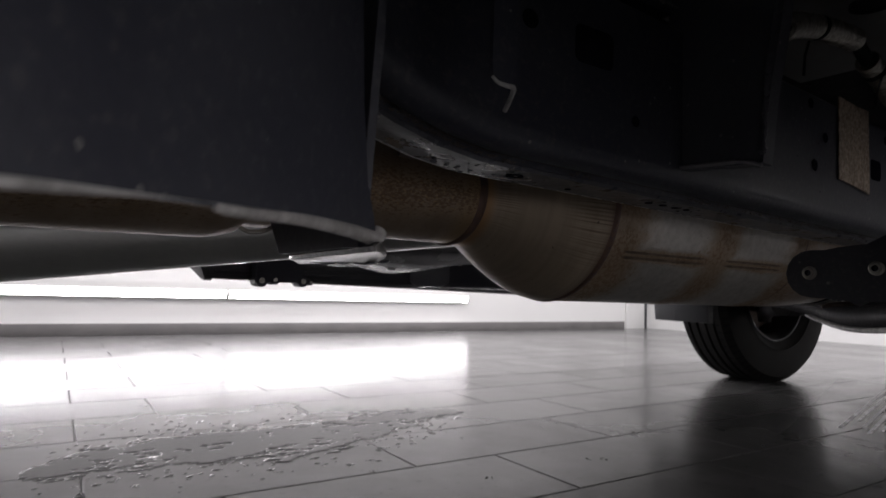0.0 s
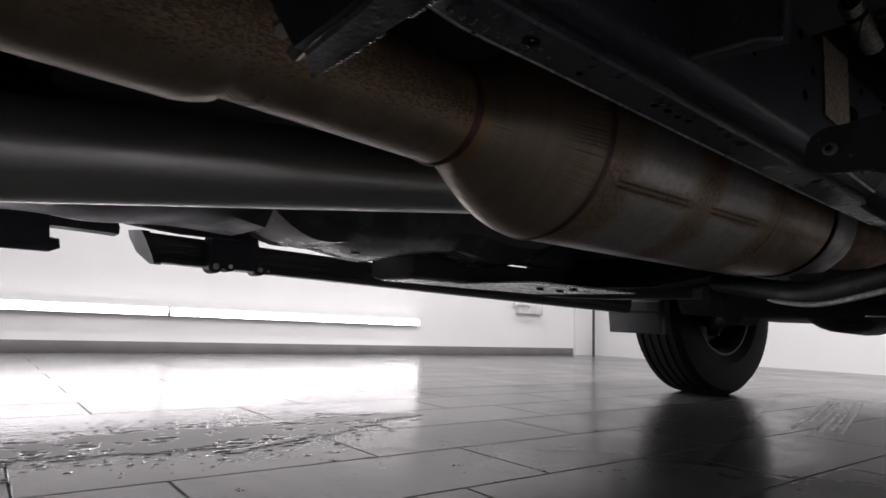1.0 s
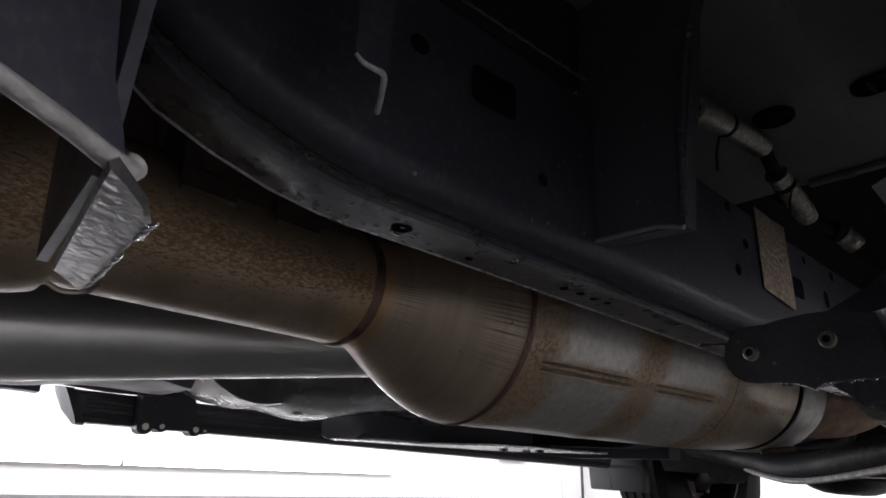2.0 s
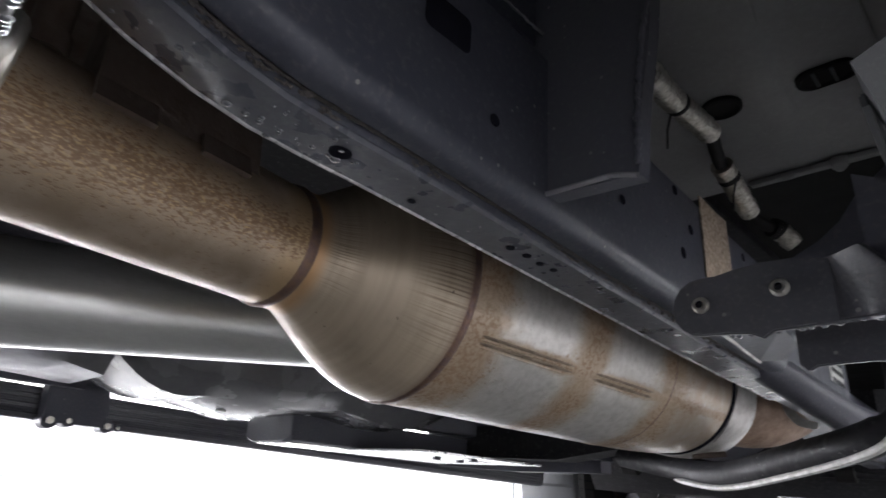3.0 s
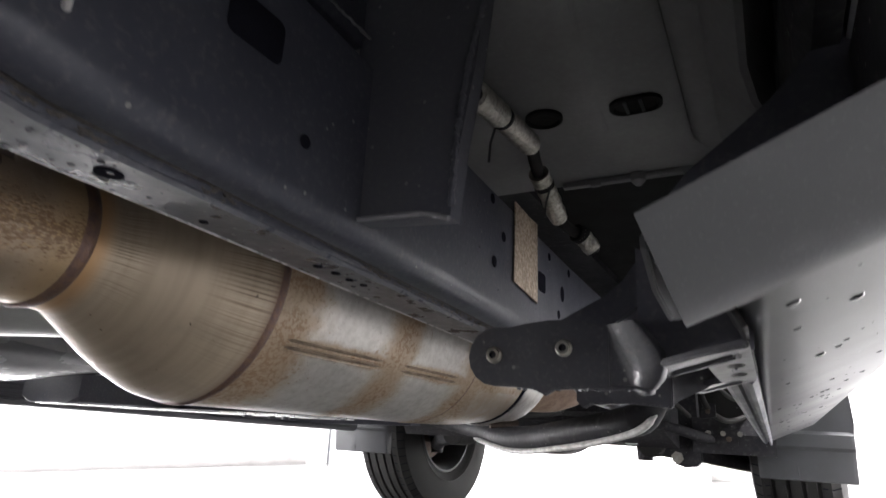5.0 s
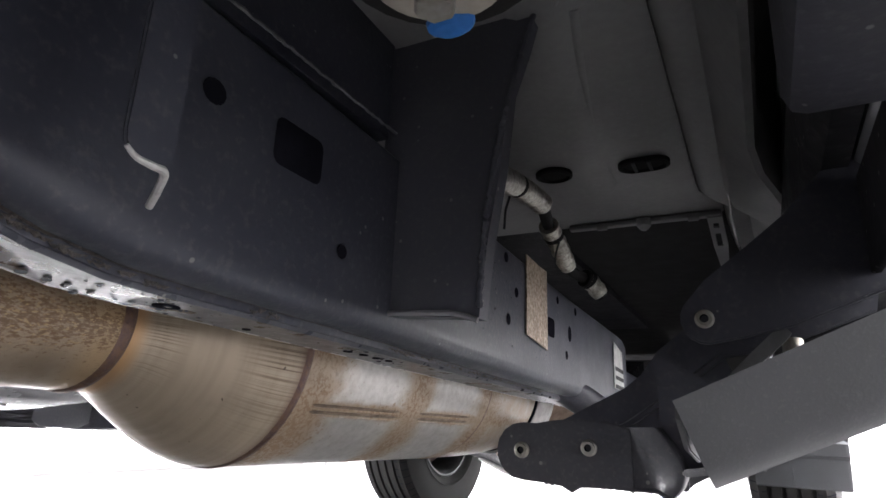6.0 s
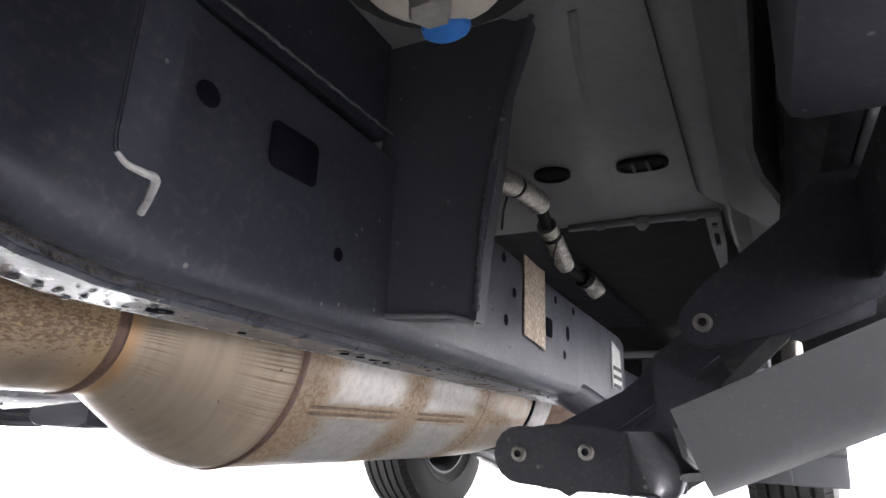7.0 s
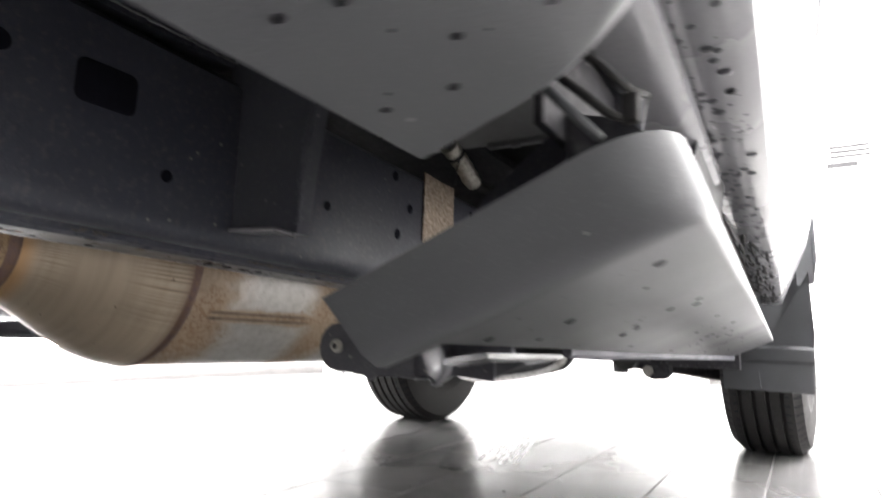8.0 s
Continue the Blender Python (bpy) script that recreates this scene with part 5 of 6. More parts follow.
HANGER = [(0.6905 + 0.0138 * math.cos(radians(a)), 0.4575 + 0.0138 * math.sin(radians(a))) for a in range(130, 291, 20)] + [(0.709, 0.447), (0.730, 0.452), (0.775, 0.47), (0.80, 0.60), (0.778, 0.58), (0.762, 0.546), (0.730, 0.510), (0.713, 0.496), (0.690, 0.478)]
for y in (0.736, 0.806):
    part("fixed_hanger", plate(HANGER, [], frame_at((0, y, 0), (1, 0, 0), (0, 0, 1)), 0.004, 0.001), BLACK, linkage)
bolt((0.689, 0.7325, 0.457), (0, -1, 0), 0.005, 0.003, linkage)
rng = random.Random(31)
beads = []
for p in low_edge[2:24:5]:
    beads.append((p + Vector((rng.uniform(-0.002, 0.002), 0, -0.0010)), (0, -0.2, -1), 0.0006 + 0.0010 * rng.random()))
for _ in range(14):
    beads.append(((0.600 + rng.random() * 0.05, 0.7325, 0.3688 + 0.0004 * rng.random()), (0, -0.3, -1), 0.0006 + 0.0010 * rng.random()))
drops("clinging_water", beads, linkage, "dark-tinted water drops", DROP)
part("strut", loft([[(x - 0.0022, y, z + 0.0028), (x + 0.0022, y, z - 0.0028), (x + 0.0022, y + 0.004, z - 0.0028), (x - 0.0022, y + 0.004, z + 0.0028)] for x, y, z in ((0.6965, 0.752, 0.4235), (0.7120, 0.746, 0.4385), (0.7235, 0.742, 0.4490), (0.7265, 0.741, 0.4525))]), FOOT, linkage, "scuffed grey strut", smooth=0)
part("pin", tube([(0.730, 0.77, 0.436), (0.730, 0.775, 0.450)], 0.0055, 12), STEEL, linkage)

# ---- left running board with ribs and drop bracket ----
BOARD_L = [(0.700, 0.426), (0.697, 0.418), (0.702, 0.400), (0.700, 0.392), (0.706, 0.372), (0.715, 0.364), (0.74, 0.362), (0.82, 0.392), (0.826, 0.425), (0.81, 0.436)]
board_l = part("running_board", loft([[(-x, y + (0.426 - z) * 0.5 * (y < 0.7), zr(z, y)) for x, z in BOARD_L] for y in (0.612, 0.63, 1.6, 2.42)]), BLACK_GLOSS, truck, "black ribbed aluminium running board")
for k in range(6):
    z = 0.420 - 0.009 * k
    part("rib", tube([(-0.6972 - 0.0010 * k, y, zr(z, y)) for y in (0.64, 1.5, 2.40)], 0.0020, 6), BLACK_GLOSS, board_l)
part("end_cap", loft([[(-x, y + (0.430 - z) * 0.5, zr(z, y)) for x, z in [(0.698, 0.429), (0.695, 0.418), (0.700, 0.378), (0.708, 0.362), (0.722, 0.358), (0.75, 0.360), (0.824, 0.390), (0.83, 0.424), (0.812, 0.438)]] for y in (0.597, 0.600, 0.613)]), FLAP, board_l)
brk = part("drop_bracket", loft([[(x, y0, z), (x, y1, z), (x + 0.05, y1, z), (x + 0.05, y0, z)] for x, y0, y1, z in ((-0.715, 0.74, 0.845, 0.358), (-0.700, 0.735, 0.85, 0.39), (-0.690, 0.73, 0.835, 0.44), (-0.680, 0.72, 0.83, 0.50))]), BLACK, board_l)
for x, y, r, z in ((-0.715, 0.752, 0.016, 0.362), (-0.715, 0.785, 0.012, 0.364), (-0.715, 0.856, 0.014, 0.362), (-0.715, 0.876, 0.007, 0.360)):
    boss = part("pivot_boss", tube([(x, y, z), (x + 0.004, y, z), (x + 0.05, y, z)], [r * 0.8, r, r], 14), BLACK, brk)
    part("boss_bolt", tube([(x + 0.048, y, z), (x + 0.056, y, z)], r * 0.45, 6), STEEL, boss)
part("bracket_arm", loft([[(x, y, z), (x, y + 0.09, z), (x, y + 0.09, z + 0.04), (x, y, z + 0.04)] for x, y, z in ((-0.46, 0.72, 0.47), (-0.56, 0.735, 0.452), (-0.70, 0.74, 0.42))]), BLACK, brk)
step_rear = part("rear_step_box", loft([[(-x, y - dy * (z - 0.368) * 0.12, z) for x, z in ((0.70, 0.46), (0.698, 0.44), (0.703, 0.38), (0.715, 0.366), (0.80, 0.37), (0.82, 0.40), (0.82, 0.46))] for y, dy in ((-0.9, 0), (0.40, 0), (0.436, 1))]), BLACK, truck, "black step bracket box")
part("foot", tube([(-0.72, 0.43, 0.380), (-0.72, 0.452, 0.384)], [0.016, 0.010], 10), BLACK, step_rear)
part("tab", loft([[(-0.70, y, z0), (-0.70, y, z1), (-0.76, y, z1), (-0.76, y, z0)] for y, z0, z1 in ((0.43, 0.418, 0.452), (0.53, 0.416, 0.455), (0.552, 0.4145, 0.438), (0.556, 0.4145, 0.430))]), BLACK, step_rear)
# ---- floor pan, sill and body ----
def ease(y, a, b):
    t = min(1, max(0, (y - a) / (b - a)))
    return t * t * (3 - 2 * t)


def pan_edge(y):
    return 0.679 + 0.021 * ease(y, 1.035, 1.085) + 0.03 * ease(y, 1.1, 1.6)


def pan_section(y):
    b = 0.618 - 0.092 * (max(0.6, y) - 0.728)
    s = 0.0042 * (1 - ease(y, 1.0, 1.07))
    return [(0.40, 0.655), (b - 0.034, 0.655), (b - 0.026, 0.655 - s), (b - 0.006, 0.655 - s), (b + 0.002, 0.655), (pan_edge(y) - 0.012, 0.655), (pan_edge(y) - 0.008, 0.656), (pan_edge(y) - 0.008, 0.70), (0.40, 0.70)]


def side_section(y):
    g, o = pan_edge(y), 0.714 + 0.028 * ease(y, 0.85, 1.02)
    return [(g - 0.0075, 0.70), (g - 0.0075, 0.658), (g - 0.004, 0.652), (g, 0.648), (g + 0.010, 0.645), (g + 0.018, 0.646), (g + 0.0215, 0.641), (g + 0.025, 0.632), (o, 0.613), (o + 0.005, 0.607), (o + 0.010, 0.608), (o + 0.013, 0.616), (o + 0.016, 0.66), (0.765, 0.70)]


ys = [-1.0, 0.4, 0.6, 0.7, 0.8, 0.85, 0.9, 0.95, 0.98, 1.0, 1.02, 1.04, 1.055, 1.07, 1.085, 1.1, 1.11]
pan = part("floor_pan", loft([[(x, y, zr(z, y)) for x, z in pan_section(y)] for y in ys]), UNDERBODY, truck, "dark grey pressed floor pan with grommets", smooth=1.0)
part("pan_side", loft([[(x, y, zr(z, y)) for x, z in side_section(y)] for y in ys + [1.16, 1.25, 1.4]]), UNDERBODY, pan, smooth=1.0)
for rib in (((0.624, 0.692), (0.611, 0.714), (0.597, 0.750), (0.586, 0.815), (0.578, 0.885)), ((0.629, 0.710), (0.618, 0.767), (0.607, 0.834), (0.599, 0.900), (0.594, 0.989))):
    way = spline([(x, y, zr(0.6555, y)) for x, y in rib], 5)
    part("pressed_rib", loft([[q + Vector((u, 0, w)) for u, w in ((-0.005, 0.002), (-0.0025, -0.0014), (0.0, -0.0022), (0.0025, -0.0014), (0.005, 0.002))] for q in way]), UNDERBODY, pan, smooth=1.2)
part("flange_edge", tube(spline([(0.703, 0.76, zr(0.6445, 0.76)), (0.7045, 0.85, zr(0.6440, 0.85)), (0.700, 1.04, zr(0.6435, 1.04)), (0.701, 1.143, zr(0.6410, 1.14)), (0.706, 1.277, zr(0.640, 1.27))], 6), 0.0016, 8), SILL_PAINT, pan)
part("flange_edge", tube(spline([(0.727, 0.864, zr(0.629, 0.864)), (0.735, 0.916, zr(0.626, 0.916)), (0.742, 0.984, zr(0.624, 0.984)), (0.743, 1.127, zr(0.622, 1.127))], 6), 0.0014, 8), SILL_PAINT, pan)
strip = part("flange_strip", box(0.515, 0.690, 1.098, 1.108, zr(0.6475, 1.1), zr(0.6545, 1.1), 0.002), UNDERBODY, pan)
part("strip_bolt", tube([(0.605, 1.10, 0.628), (0.605, 1.10, 0.633), (0.605, 1.10, 0.642)], [0.0035, 0.008, 0.009], 12), UNDERBODY, strip)
for x in (0.556, 0.66):
    part("strip_clip", box(x - 0.006, x + 0.006, 1.0965, 1.1015, zr(0.644, 1.1), zr(0.650, 1.1), 0.001), UNDERBODY, strip)
part("pan_leg", plate([(0.0, 0.0), (0.016, 0.0), (0.017, 0.10), (0.013, 0.20), (0.003, 0.20), (0.0, 0.10)], [rect2(0.005, 0.011, 0.02, 0.035, 0.002), rect2(0.005, 0.011, 0.055, 0.10, 0.002)], frame_at((0.674, 1.10, zr(0.646, 1.1)), (1, 0, 0), (0, 1, -0.06)), 0.003, 0.0006), UNDERBODY, pan, "slotted pressed steel leg")
for (x, y, rx, ry) in ((0.544, 0.942, 0.0185, 0.0175), (0.631, 0.948, 0.024, 0.0145)):
    z = zr(0.655, y)
    if rx > 0.02:
        loop = [(x + u, y + v) for u, v in rect2(-rx, rx, -ry, ry, 0.0135, 5)]
    else:
        loop = [(x + u, y + v) for u, v in disc2(0, 0, rx, 20, ry)]
    g = part("grommet", loft([[(x + (u - x) * f, y + (v - y) * f, z + d) for u, v in loop] for f, d in ((1.0, -0.0002), (1.0, -0.004), (0.85, -0.005), (0.78, -0.002))]), RUBBER, pan, "black rubber grommet")
    if rx > 0.02:
        for s in (-0.008, 0.006):
            part("tab", box(x + s - 0.0015, x + s + 0.0015, y - 0.014, y + 0.008, z - 0.0065, z - 0.005), FLAP, g)
# Near-black here paints the deep shade under the cab.
part("cab_floor", box(-0.76, 0.76, -2.2, 3.6, 0.72, 0.75), RUBBER, truck)
part("tunnel_liner", box(-0.76, 0.42, 0.4, 2.3, 0.70, 0.715), SHADE_BLACK, truck)
sill = part("sill", loft([[(x, y, zr(z, y)) for x, z in ((0.745, 0.72), (0.745, 0.60), (0.752, 0.585), (0.775, 0.575), (0.782, 0.556), (0.790, 0.551), (0.828, 0.550), (0.838, 0.555), (0.846, 0.575), (0.872, 0.64), (0.905, 0.72), (0.90, 0.76), (0.76, 0.76))] for y in (-1.2, 0.0, 1.2, 2.36, 2.42)]), SILL_PAINT, truck, "wet lilac-grey painted sill")
part("sill", loft([[(-x, y, zr(z, y)) for x, z in ((0.745, 0.72), (0.745, 0.60), (0.782, 0.556), (0.828, 0.550), (0.846, 0.575), (0.905, 0.72), (0.90, 0.76), (0.76, 0.76))] for y in (-1.2, 2.42)]), SILL_PAINT, truck)
part("sill_seam", tube([(0.7845, y, zr(0.552, y)) for y in (0.72, 1.2, 2.0)], 0.004, 8), RUBBER, sill)
beads = []
rng = random.Random(3)
for _ in range(420):
    y = 0.55 + rng.random() ** 1.2 * 1.8
    x = 0.789 + rng.random() * 0.040
    beads.append(((x, y, zr(0.5503, y)), (0, 0, -1), 0.0010 + rng.random() ** 2.0 * 0.0036))
drops("clinging_water", beads, sill, "grey water drops, dark refraction in their tint", DARK_WATER)
# Thin black strips paint the streaky dark reflection on the wet sill.
streaks, rng = bmesh.new(), random.Random(13)
for _ in range(90):
    y, x = 1.25 + rng.random() ** 0.8 * 1.05, 0.788 + rng.random() * 0.040
    run, w = 0.02 + 0.09 * rng.random(), 0.0012 + 0.0022 * rng.random()
    way = [Vector((x + 0.004 * noise.noise(Vector((x * 90, (y + run * k / 5) * 40, 2.0))), y + run * k / 5, zr(0.5502, y + run * k / 5))) for k in range(6)]
    tube(way, [w * f for f in (0.2, 0.8, 1.0, 0.7, 0.9, 0.2)], 6, bm=streaks)
ob = part("dark_reflection_streak", streaks, RUBBER, sill, "black streaks painting a dark reflection")
ob["kind"] = "stuff"
part("sill_liner", box(0.728, 0.80, -0.6, 0.617, 0.506, 0.60, 0.008), LINER, truck)
part("inner_sill", loft([[(x, y, zr(z, y)) for x, z in ((0.742, 0.60), (0.744, 0.545), (0.750, 0.535), (0.762, 0.535), (0.764, 0.62))] for y in (0.60, 1.3, 2.38)]), SHADE_BLACK, truck)
part("board_mount", loft([[(x, y, z) for x, z in ((0.735, 0.435), (0.79, 0.462), (0.80, 0.54), (0.745, 0.545))] for y in (0.83, 1.02)]), SHADE_BLACK, truck)
part("sill_return", loft([[(x, y, zr(z, y)) for x, z in ((0.7645, 0.60), (0.7645, 0.538), (0.772, 0.531), (0.792, 0.530), (0.802, 0.536), (0.802, 0.549), (0.786, 0.549), (0.780, 0.60))] for y in (0.62, 0.70, 0.95)]), SILL_PAINT, truck)
# Added thin plate keeps light from the right out of the underbody.
part("sill_light_block", box(0.7645, 0.7690, 0.62, 0.95, 0.476, 0.527, 0.001), SHADE_BLACK, truck)
# Added dark plate hides the light sliver of sill behind the wires.
part("sliver_mask_plate", loft([[(x, y, z) for x, z in ((0.7695, 0.455), (0.800, 0.458), (0.800, 0.476), (0.794, 0.482), (0.7695, 0.488))] for y in (0.645, 0.660)]), SHADE_BLACK, truck)
wiring = part("wire", tube(spline([(0.770, 0.625, 0.500), (0.780, 0.606, 0.486), (0.790, 0.602, 0.476), (0.797, 0.606, 0.470), (0.800, 0.616, 0.472), (0.798, 0.64, 0.485)], 6), 0.0016, 8), RUBBER, truck, "black wiring with a clip")
part("wire", tube(spline([(0.774, 0.628, 0.508), (0.786, 0.604, 0.494), (0.796, 0.599, 0.484), (0.803, 0.603, 0.477), (0.806, 0.62, 0.480)], 6), 0.0014, 8), RUBBER, wiring)
part("wire", tube(spline([(0.768, 0.622, 0.492), (0.779, 0.600, 0.478), (0.788, 0.598, 0.468), (0.794, 0.606, 0.462)], 6), 0.0018, 8), FLAP, wiring)
part("cable_clip", box(0.8020, 0.8080, 0.598, 0.604, 0.464, 0.4735, 0.0012), RUBBER, wiring)
for s in (1, -1):
    part("body_side", loft([[(s * x, y, z) for x, z in ((0.876, 0.640), (0.905, 0.715), (0.927, 0.80), (0.955, 0.95), (0.965, 1.12), (0.93, 1.12), (0.915, 0.95), (0.88, 0.76))] for y in (-2.2, 2.46)]), BODY_PAINT, truck, "light grey lacquered body side")
    arc = [radians(a) for a in range(0, 157, 12)]
    bm = loft([[(s * x, 3.0 + rr * math.cos(t), 0.39 + rr * math.sin(t)) for t in arc] for x, rr in ((0.55, 0.47), (0.88, 0.47))], closed=False)
    part("wheel_arch", bm, FLAP, truck)
    bm = loft([[(s * x, 3.0 + rr * math.cos(t), 0.39 + rr * math.sin(t)) for t in arc] for x, rr in ((0.88, 0.47), (0.915, 0.474), (0.925, 0.48), (0.93, 0.62))], closed=False)
    part("fender", bm, BODY_PAINT, truck)
part("body_top", box(-0.9, 0.9, -2.2, 3.7, 1.10, 1.13), BODY_PAINT, truck)
part("front_panel", box(-0.9, 0.9, 3.66, 3.70, 0.45, 1.10), BODY_PAINT, truck)

# ---- foil-sleeved hose and its clips ----
path = spline([(0.556, 0.755, 0.568), (0.546, 0.80, 0.586), (0.541, 0.841, 0.597), (0.540, 0.88, 0.603), (0.540, 0.916, 0.605), (0.532, 0.95, 0.606), (0.527, 0.978, 0.603), (0.529, 1.005, 0.590), (0.531, 1.034, 0.573), (0.536, 1.057, 0.568), (0.545, 1.074, 0.564), (0.556, 1.088, 0.548)], 8)
hose = part("hose", tube(path, 0.0062, 14), RUBBER, truck, "black hose with silver foil sleeves")


def piece_of(path, y0, y1):
    return [p for p in path if y0 <= p.y <= y1]


for y0, y1 in ((0.755, 0.842), (0.844, 0.918), (0.974, 1.037), (1.068, 1.088)):
    seg = piece_of(path, y0, y1)
    rr = [0.0102 + 0.0006 * math.sin(i * 1.9) for i in range(len(seg))]
    rr[0] = rr[-1] = 0.0092
    part("foil_sleeve", tube(seg, rr, 20), SLEEVE, hose, "crinkled silver foil sleeve")
for y, mat, r in ((0.843, RUBBER, 0.0110), (0.978, SLEEVE, 0.0112), (0.992, RUBBER, 0.0110), (1.071, RUBBER, 0.0108)):
    seg = [q for q in path if abs(q.y - y) < 0.0055]
    if len(seg) > 1:
        part("hose_band", tube(seg, [r * (0.94 if k in (0, len(seg) - 1) else 1.0) for k in range(len(seg))], 18), mat, hose)
for y, z0, z1 in ((0.846, 0.560, 0.594), (0.990, 0.560, 0.592)):
    part("cable_tie", tube([(0.529, y, z0), (0.530, y, (z0 + z1) / 2), (0.535, y, z1)], 0.0011, 6), FLAP, hose)

# ---- wet patches on the tiles ----
def water_film(name, x0, x1, y0, y1, step, field):
    """A thin film of water with a ragged rim, where field(x, y) is positive."""
    bm = bmesh.new()
    nx, ny = int((x1 - x0) / step), int((y1 - y0) / step)
    grid, val = {}, {}
    for i in range(nx + 1):
        for j in range(ny + 1):
            val[i, j] = field(x0 + i * step, y0 + j * step)
    for i in range(nx):
        for j in range(ny):
            ids = ((i, j), (i + 1, j), (i + 1, j + 1), (i, j + 1))
            if max(val[k] for k in ids) <= 0:
                continue
            for k in ids:
                if k not in grid:
                    grid[k] = bm.verts.new((x0 + k[0] * step, y0 + k[1] * step, 0.0001 + 0.0016 * min(1, max(0, val[k]) * 7)))
            bm.faces.new([grid[k] for k in ids])
    ob = part(name, bm, WET, floor, "thin spilt water", smooth=2.0)
    ob["kind"] = "stuff"
    return ob


def spill(x, y):
    t = (y - 0.30) / 1.08
    if not 0 <= t <= 1:
        return -1.0
    mid = -0.56 - 0.15 * t + 0.03 * math.sin(9 * y)
    wide = 0.150 * max(0.0, math.sin(math.pi * t ** 0.75)) ** 0.7 + 0.02
    q = 1 - (abs(x - mid) / wide) ** 2.0
    rough = noise.noise(Vector((x * 14, y * 9, 0.3))) * 0.6 + noise.noise(Vector((x * 46, y * 22, 4.1))) * 0.7 + noise.noise(Vector((x * 120, y * 60, 2.2))) * 0.6
    core = q * 1.10 + rough - 0.45
    far_ = 1 - (abs(x - mid - 0.01) / (wide * 1.9)) ** 2
    flecks = noise.noise(Vector((x * 95, y * 50, 7.7))) + 0.5 * noise.noise(Vector((x * 210, y * 120, 1.7))) - 0.74 + 0.16 * min(1.0, far_ * 2) if far_ > 0 else -1.0
    return max(core, flecks)


water_film("water_film", -0.95, -0.32, 0.28, 1.42, 0.0030, spill)
bm = bmesh.new()
rng = random.Random(21)
for x, y in ((-0.142, 1.051), (-0.15, 1.326), (-0.278, 1.633), (-0.283, 0.877), (-0.166, 0.657), (0.258, 1.688), (-0.235, 1.838), (-0.13, 1.36)):
    for _ in range(4):
        a, r = rng.random() * 6.28, rng.random() * 0.012
        c = Vector((x + r * math.cos(a), y + r * math.sin(a), 0.0006))
        s = 0.0012 + 0.003 * rng.random()
        loft([[c + Vector((s * math.cos(t + a) * f, 0.5 * s * math.sin(t + a) * f, d)) for t in (0, 1.3, 2.4, 3.7, 5.0)] for f, d in ((1.0, 0.0), (0.6, 0.0008))], bm=bm)
part("grit", bm, RUBBER, floor, "dark specks of grit")["kind"] = "stuff"


def dark_reflection_material():
    """Dull dark film that fades out towards its rim; paints the truck's dark reflection."""
    m = bpy.data.materials.new("dark_reflection_film")
    m.use_nodes = True
    n, l = nodes_of(m)
    b = n["Principled BSDF"]
    sep = n.new("ShaderNodeSeparateXYZ")
    l.new(n.new("ShaderNodeNewGeometry").outputs["Position"], sep.inputs[0])
    x, y = sep.outputs[0], sep.outputs[1]
    cloud = n.new("ShaderNodeTexNoise")
    cloud.inputs["Scale"].default_value = 9.0
    l.new(sep.inputs[0].links[0].from_socket, cloud.inputs["Vector"])
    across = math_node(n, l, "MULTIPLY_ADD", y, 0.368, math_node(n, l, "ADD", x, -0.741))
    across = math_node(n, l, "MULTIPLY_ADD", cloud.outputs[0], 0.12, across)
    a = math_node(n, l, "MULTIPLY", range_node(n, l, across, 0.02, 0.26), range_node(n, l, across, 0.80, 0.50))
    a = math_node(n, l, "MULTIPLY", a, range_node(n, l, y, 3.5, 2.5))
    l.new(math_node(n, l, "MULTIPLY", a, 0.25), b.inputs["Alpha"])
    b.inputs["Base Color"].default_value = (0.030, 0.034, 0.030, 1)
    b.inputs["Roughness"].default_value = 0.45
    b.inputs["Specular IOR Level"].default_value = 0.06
    return m


# Thin dark sheet: the truck's dark reflection on the tiles, painted in.
part("dark_reflection", loft([[(x, y, z) for x, y in ((0.25, 1.05), (0.95, 1.05), (0.42, 3.5), (-0.62, 3.5))] for z in (0.0004, 0.0007)]), dark_reflection_material(), floor, "dull dark film painting the truck's reflection on the tiles")
rng = random.Random(8)
for k in range(6):
    x0, w = -0.03 + 0.025 * k + rng.uniform(-0.003, 0.003), rng.uniform(0.008, 0.012)
    ya, yb = 2.2 + rng.uniform(0, 0.2), 3.25 + rng.uniform(-0.2, 0.15)
    part("scuff_mark", loft([[(x0 + u - 0.27 * (y - 2.15), y, 0.0009) for u in (0.0, w)] + [(x0 + w / 2 - 0.27 * (y - 2.15), y, 0.0011)] for y in (ya, (ya + yb) / 2, yb)]), MAT_STRIPE, floor, "pale scuff on the tiles")

# ---- floor tiles, the nearest as single pieces ----
TW, TL, GAP = 0.258, 0.575, 0.003


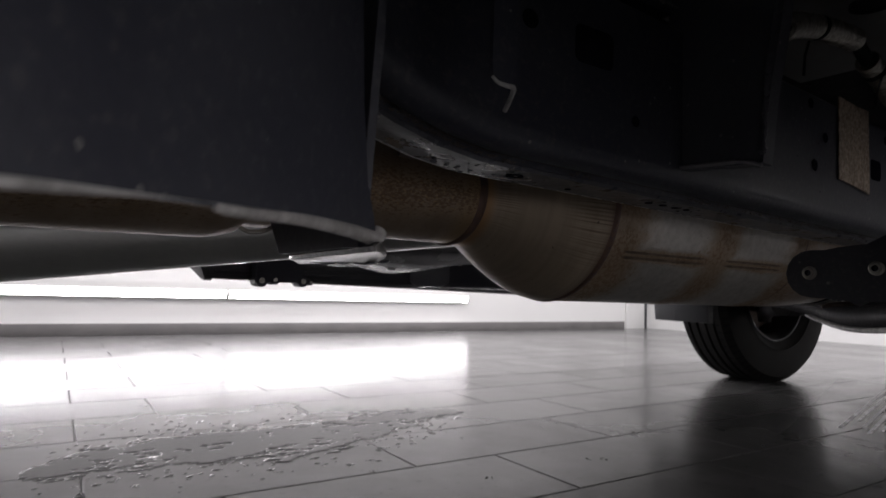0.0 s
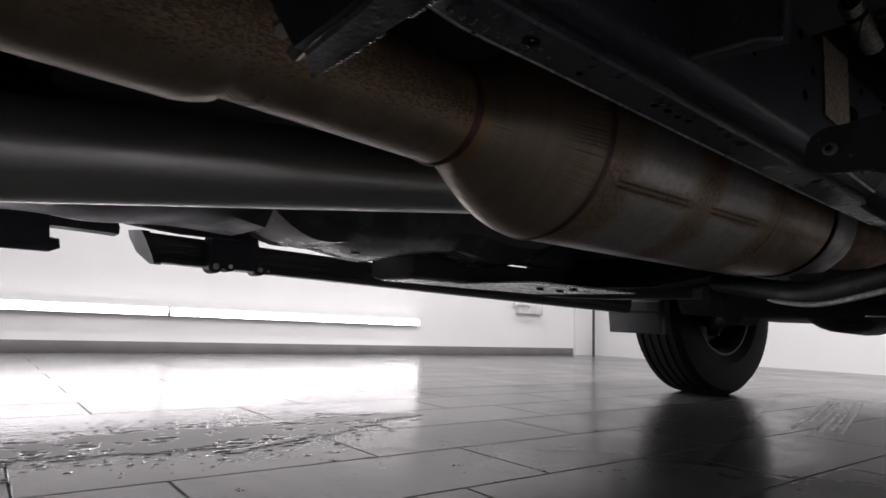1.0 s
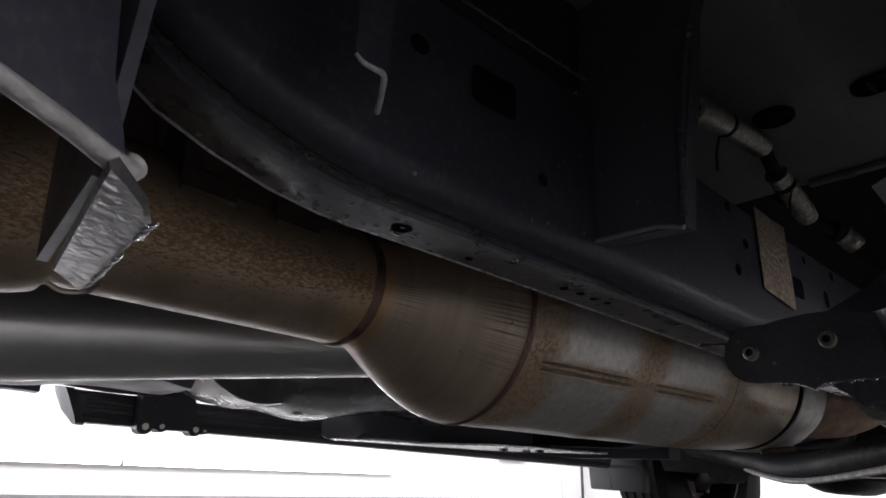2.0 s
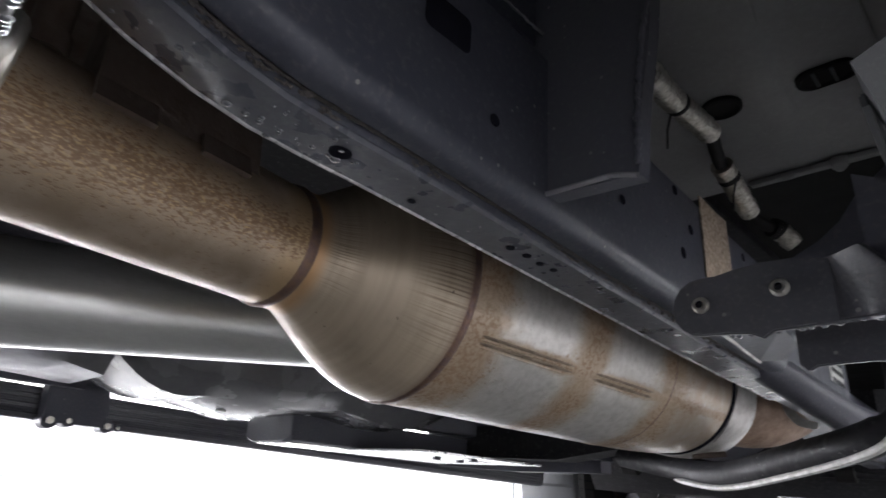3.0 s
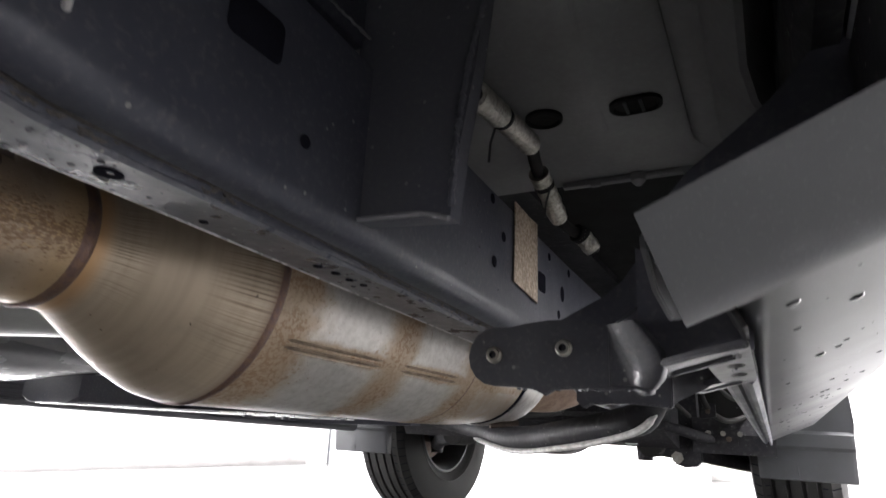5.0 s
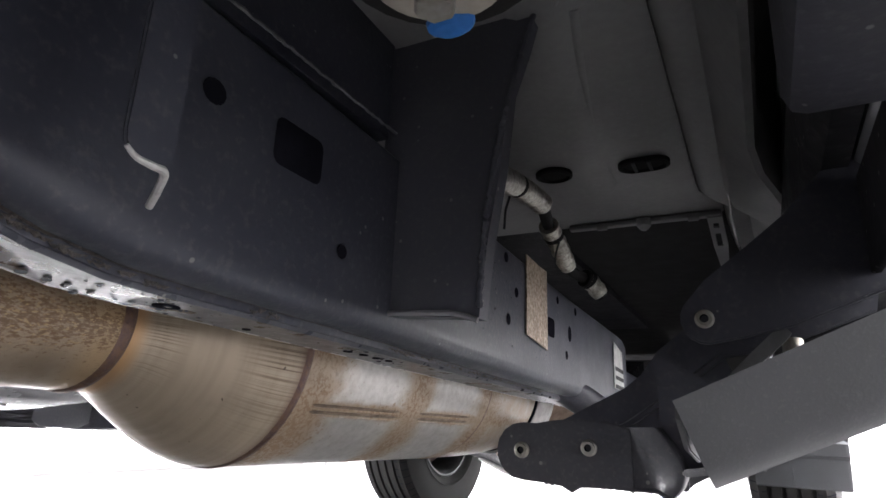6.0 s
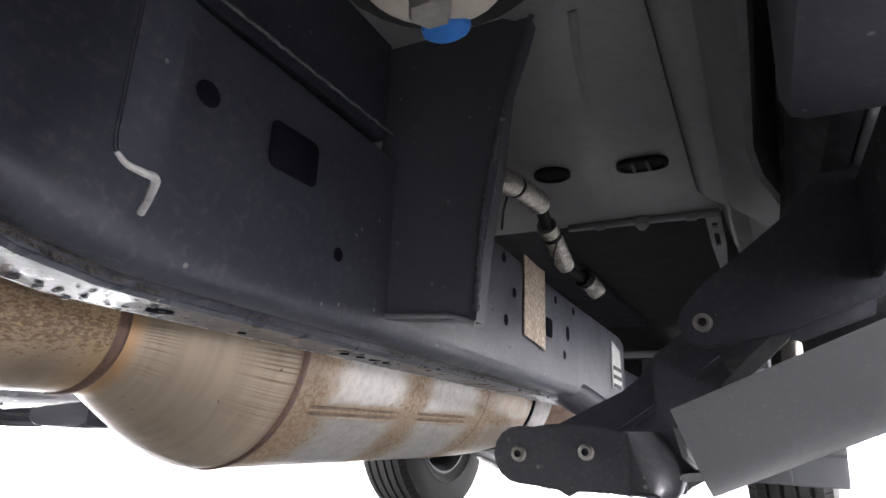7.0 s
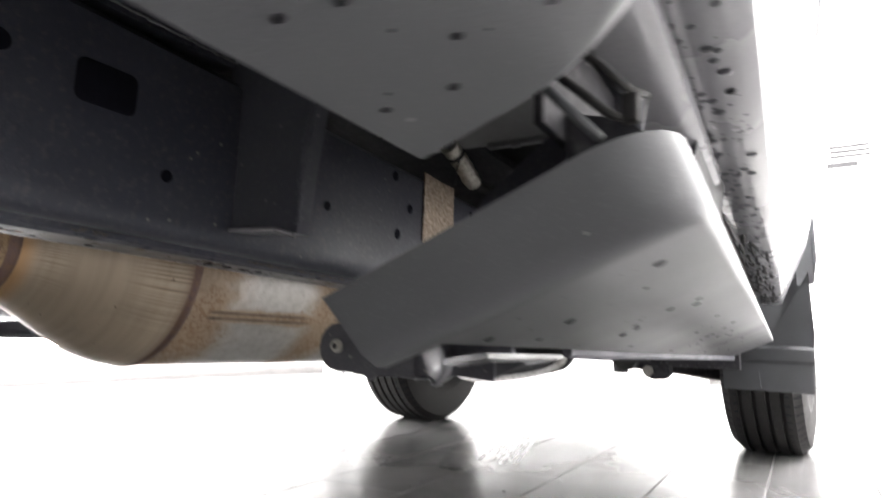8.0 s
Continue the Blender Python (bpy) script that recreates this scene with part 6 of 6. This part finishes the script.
def tile_mesh(w, length):
    bm = bmesh.new()
    e = 0.0014
    lo = [bm.verts.new(p) for p in ((0, 0, -0.008), (w, 0, -0.008), (w, length, -0.008), (0, length, -0.008))]
    mid = [bm.verts.new(p) for p in ((0, 0, -e), (w, 0, -e), (w, length, -e), (0, length, -e))]
    top = [bm.verts.new(p) for p in ((e, e, 0), (w - e, e, 0), (w - e, length - e, 0), (e, length - e, 0))]
    for a, b in ((lo, mid), (mid, top)):
        for i in range(4):
            bm.faces.new((a[i], a[(i + 1) % 4], b[(i + 1) % 4], b[i]))
    bm.faces.new(top)
    me = bpy.data.meshes.new("tile")
    bm.to_mesh(me)
    bm.free()
    me.materials.append(TILE)
    return me


tile_data = tile_mesh(TW - GAP, TL - GAP)
rest_v, rest_f, made = [], [], 0
cols = range(int((WX + 0.03) / TW) - 1, int((WR + 0.03) / TW) + 1)
for c in cols:
    x = -0.012 + c * TW
    if x + TW < WX or x > WR:
        continue
    off = 0.59 if c % 2 else 0.392
    for r in range(-10, 13):
        y = off + r * TL
        if y < WB or y > WY2:
            continue
        if -2.4 < x < 1.9 and -0.6 < y < 4.2 or (-4.3 < x <= -2.4 and 2.2 < y < 5.4):
            if made < 300:
                ob = new("tile", tile_data)
                ob.location = (x + GAP / 2, y + GAP / 2, 0.0)
                ob.parent = floor
                made += 1
                continue
        k = len(rest_v)
        e, w, length = 0.0014, TW - GAP, TL - GAP
        for z, i in ((-0.008, 0), (-e, 0), (0, e)):
            rest_v += [(x + GAP / 2 + u, y + GAP / 2 + v, z) for u, v in ((i, i), (w - i, i), (w - i, length - i), (i, length - i))]
        for b in (0, 4):
            rest_f += [(k + b + i, k + b + (i + 1) % 4, k + b + 4 + (i + 1) % 4, k + b + 4 + i) for i in range(4)]
        rest_f.append((k + 8, k + 9, k + 10, k + 11))
me = bpy.data.meshes.new("far_tiles")
me.from_pydata(rest_v, [], rest_f)
me.materials.append(TILE)
far = new("far_tiles", me)
far.parent = floor
far["kind"] = "stuff"
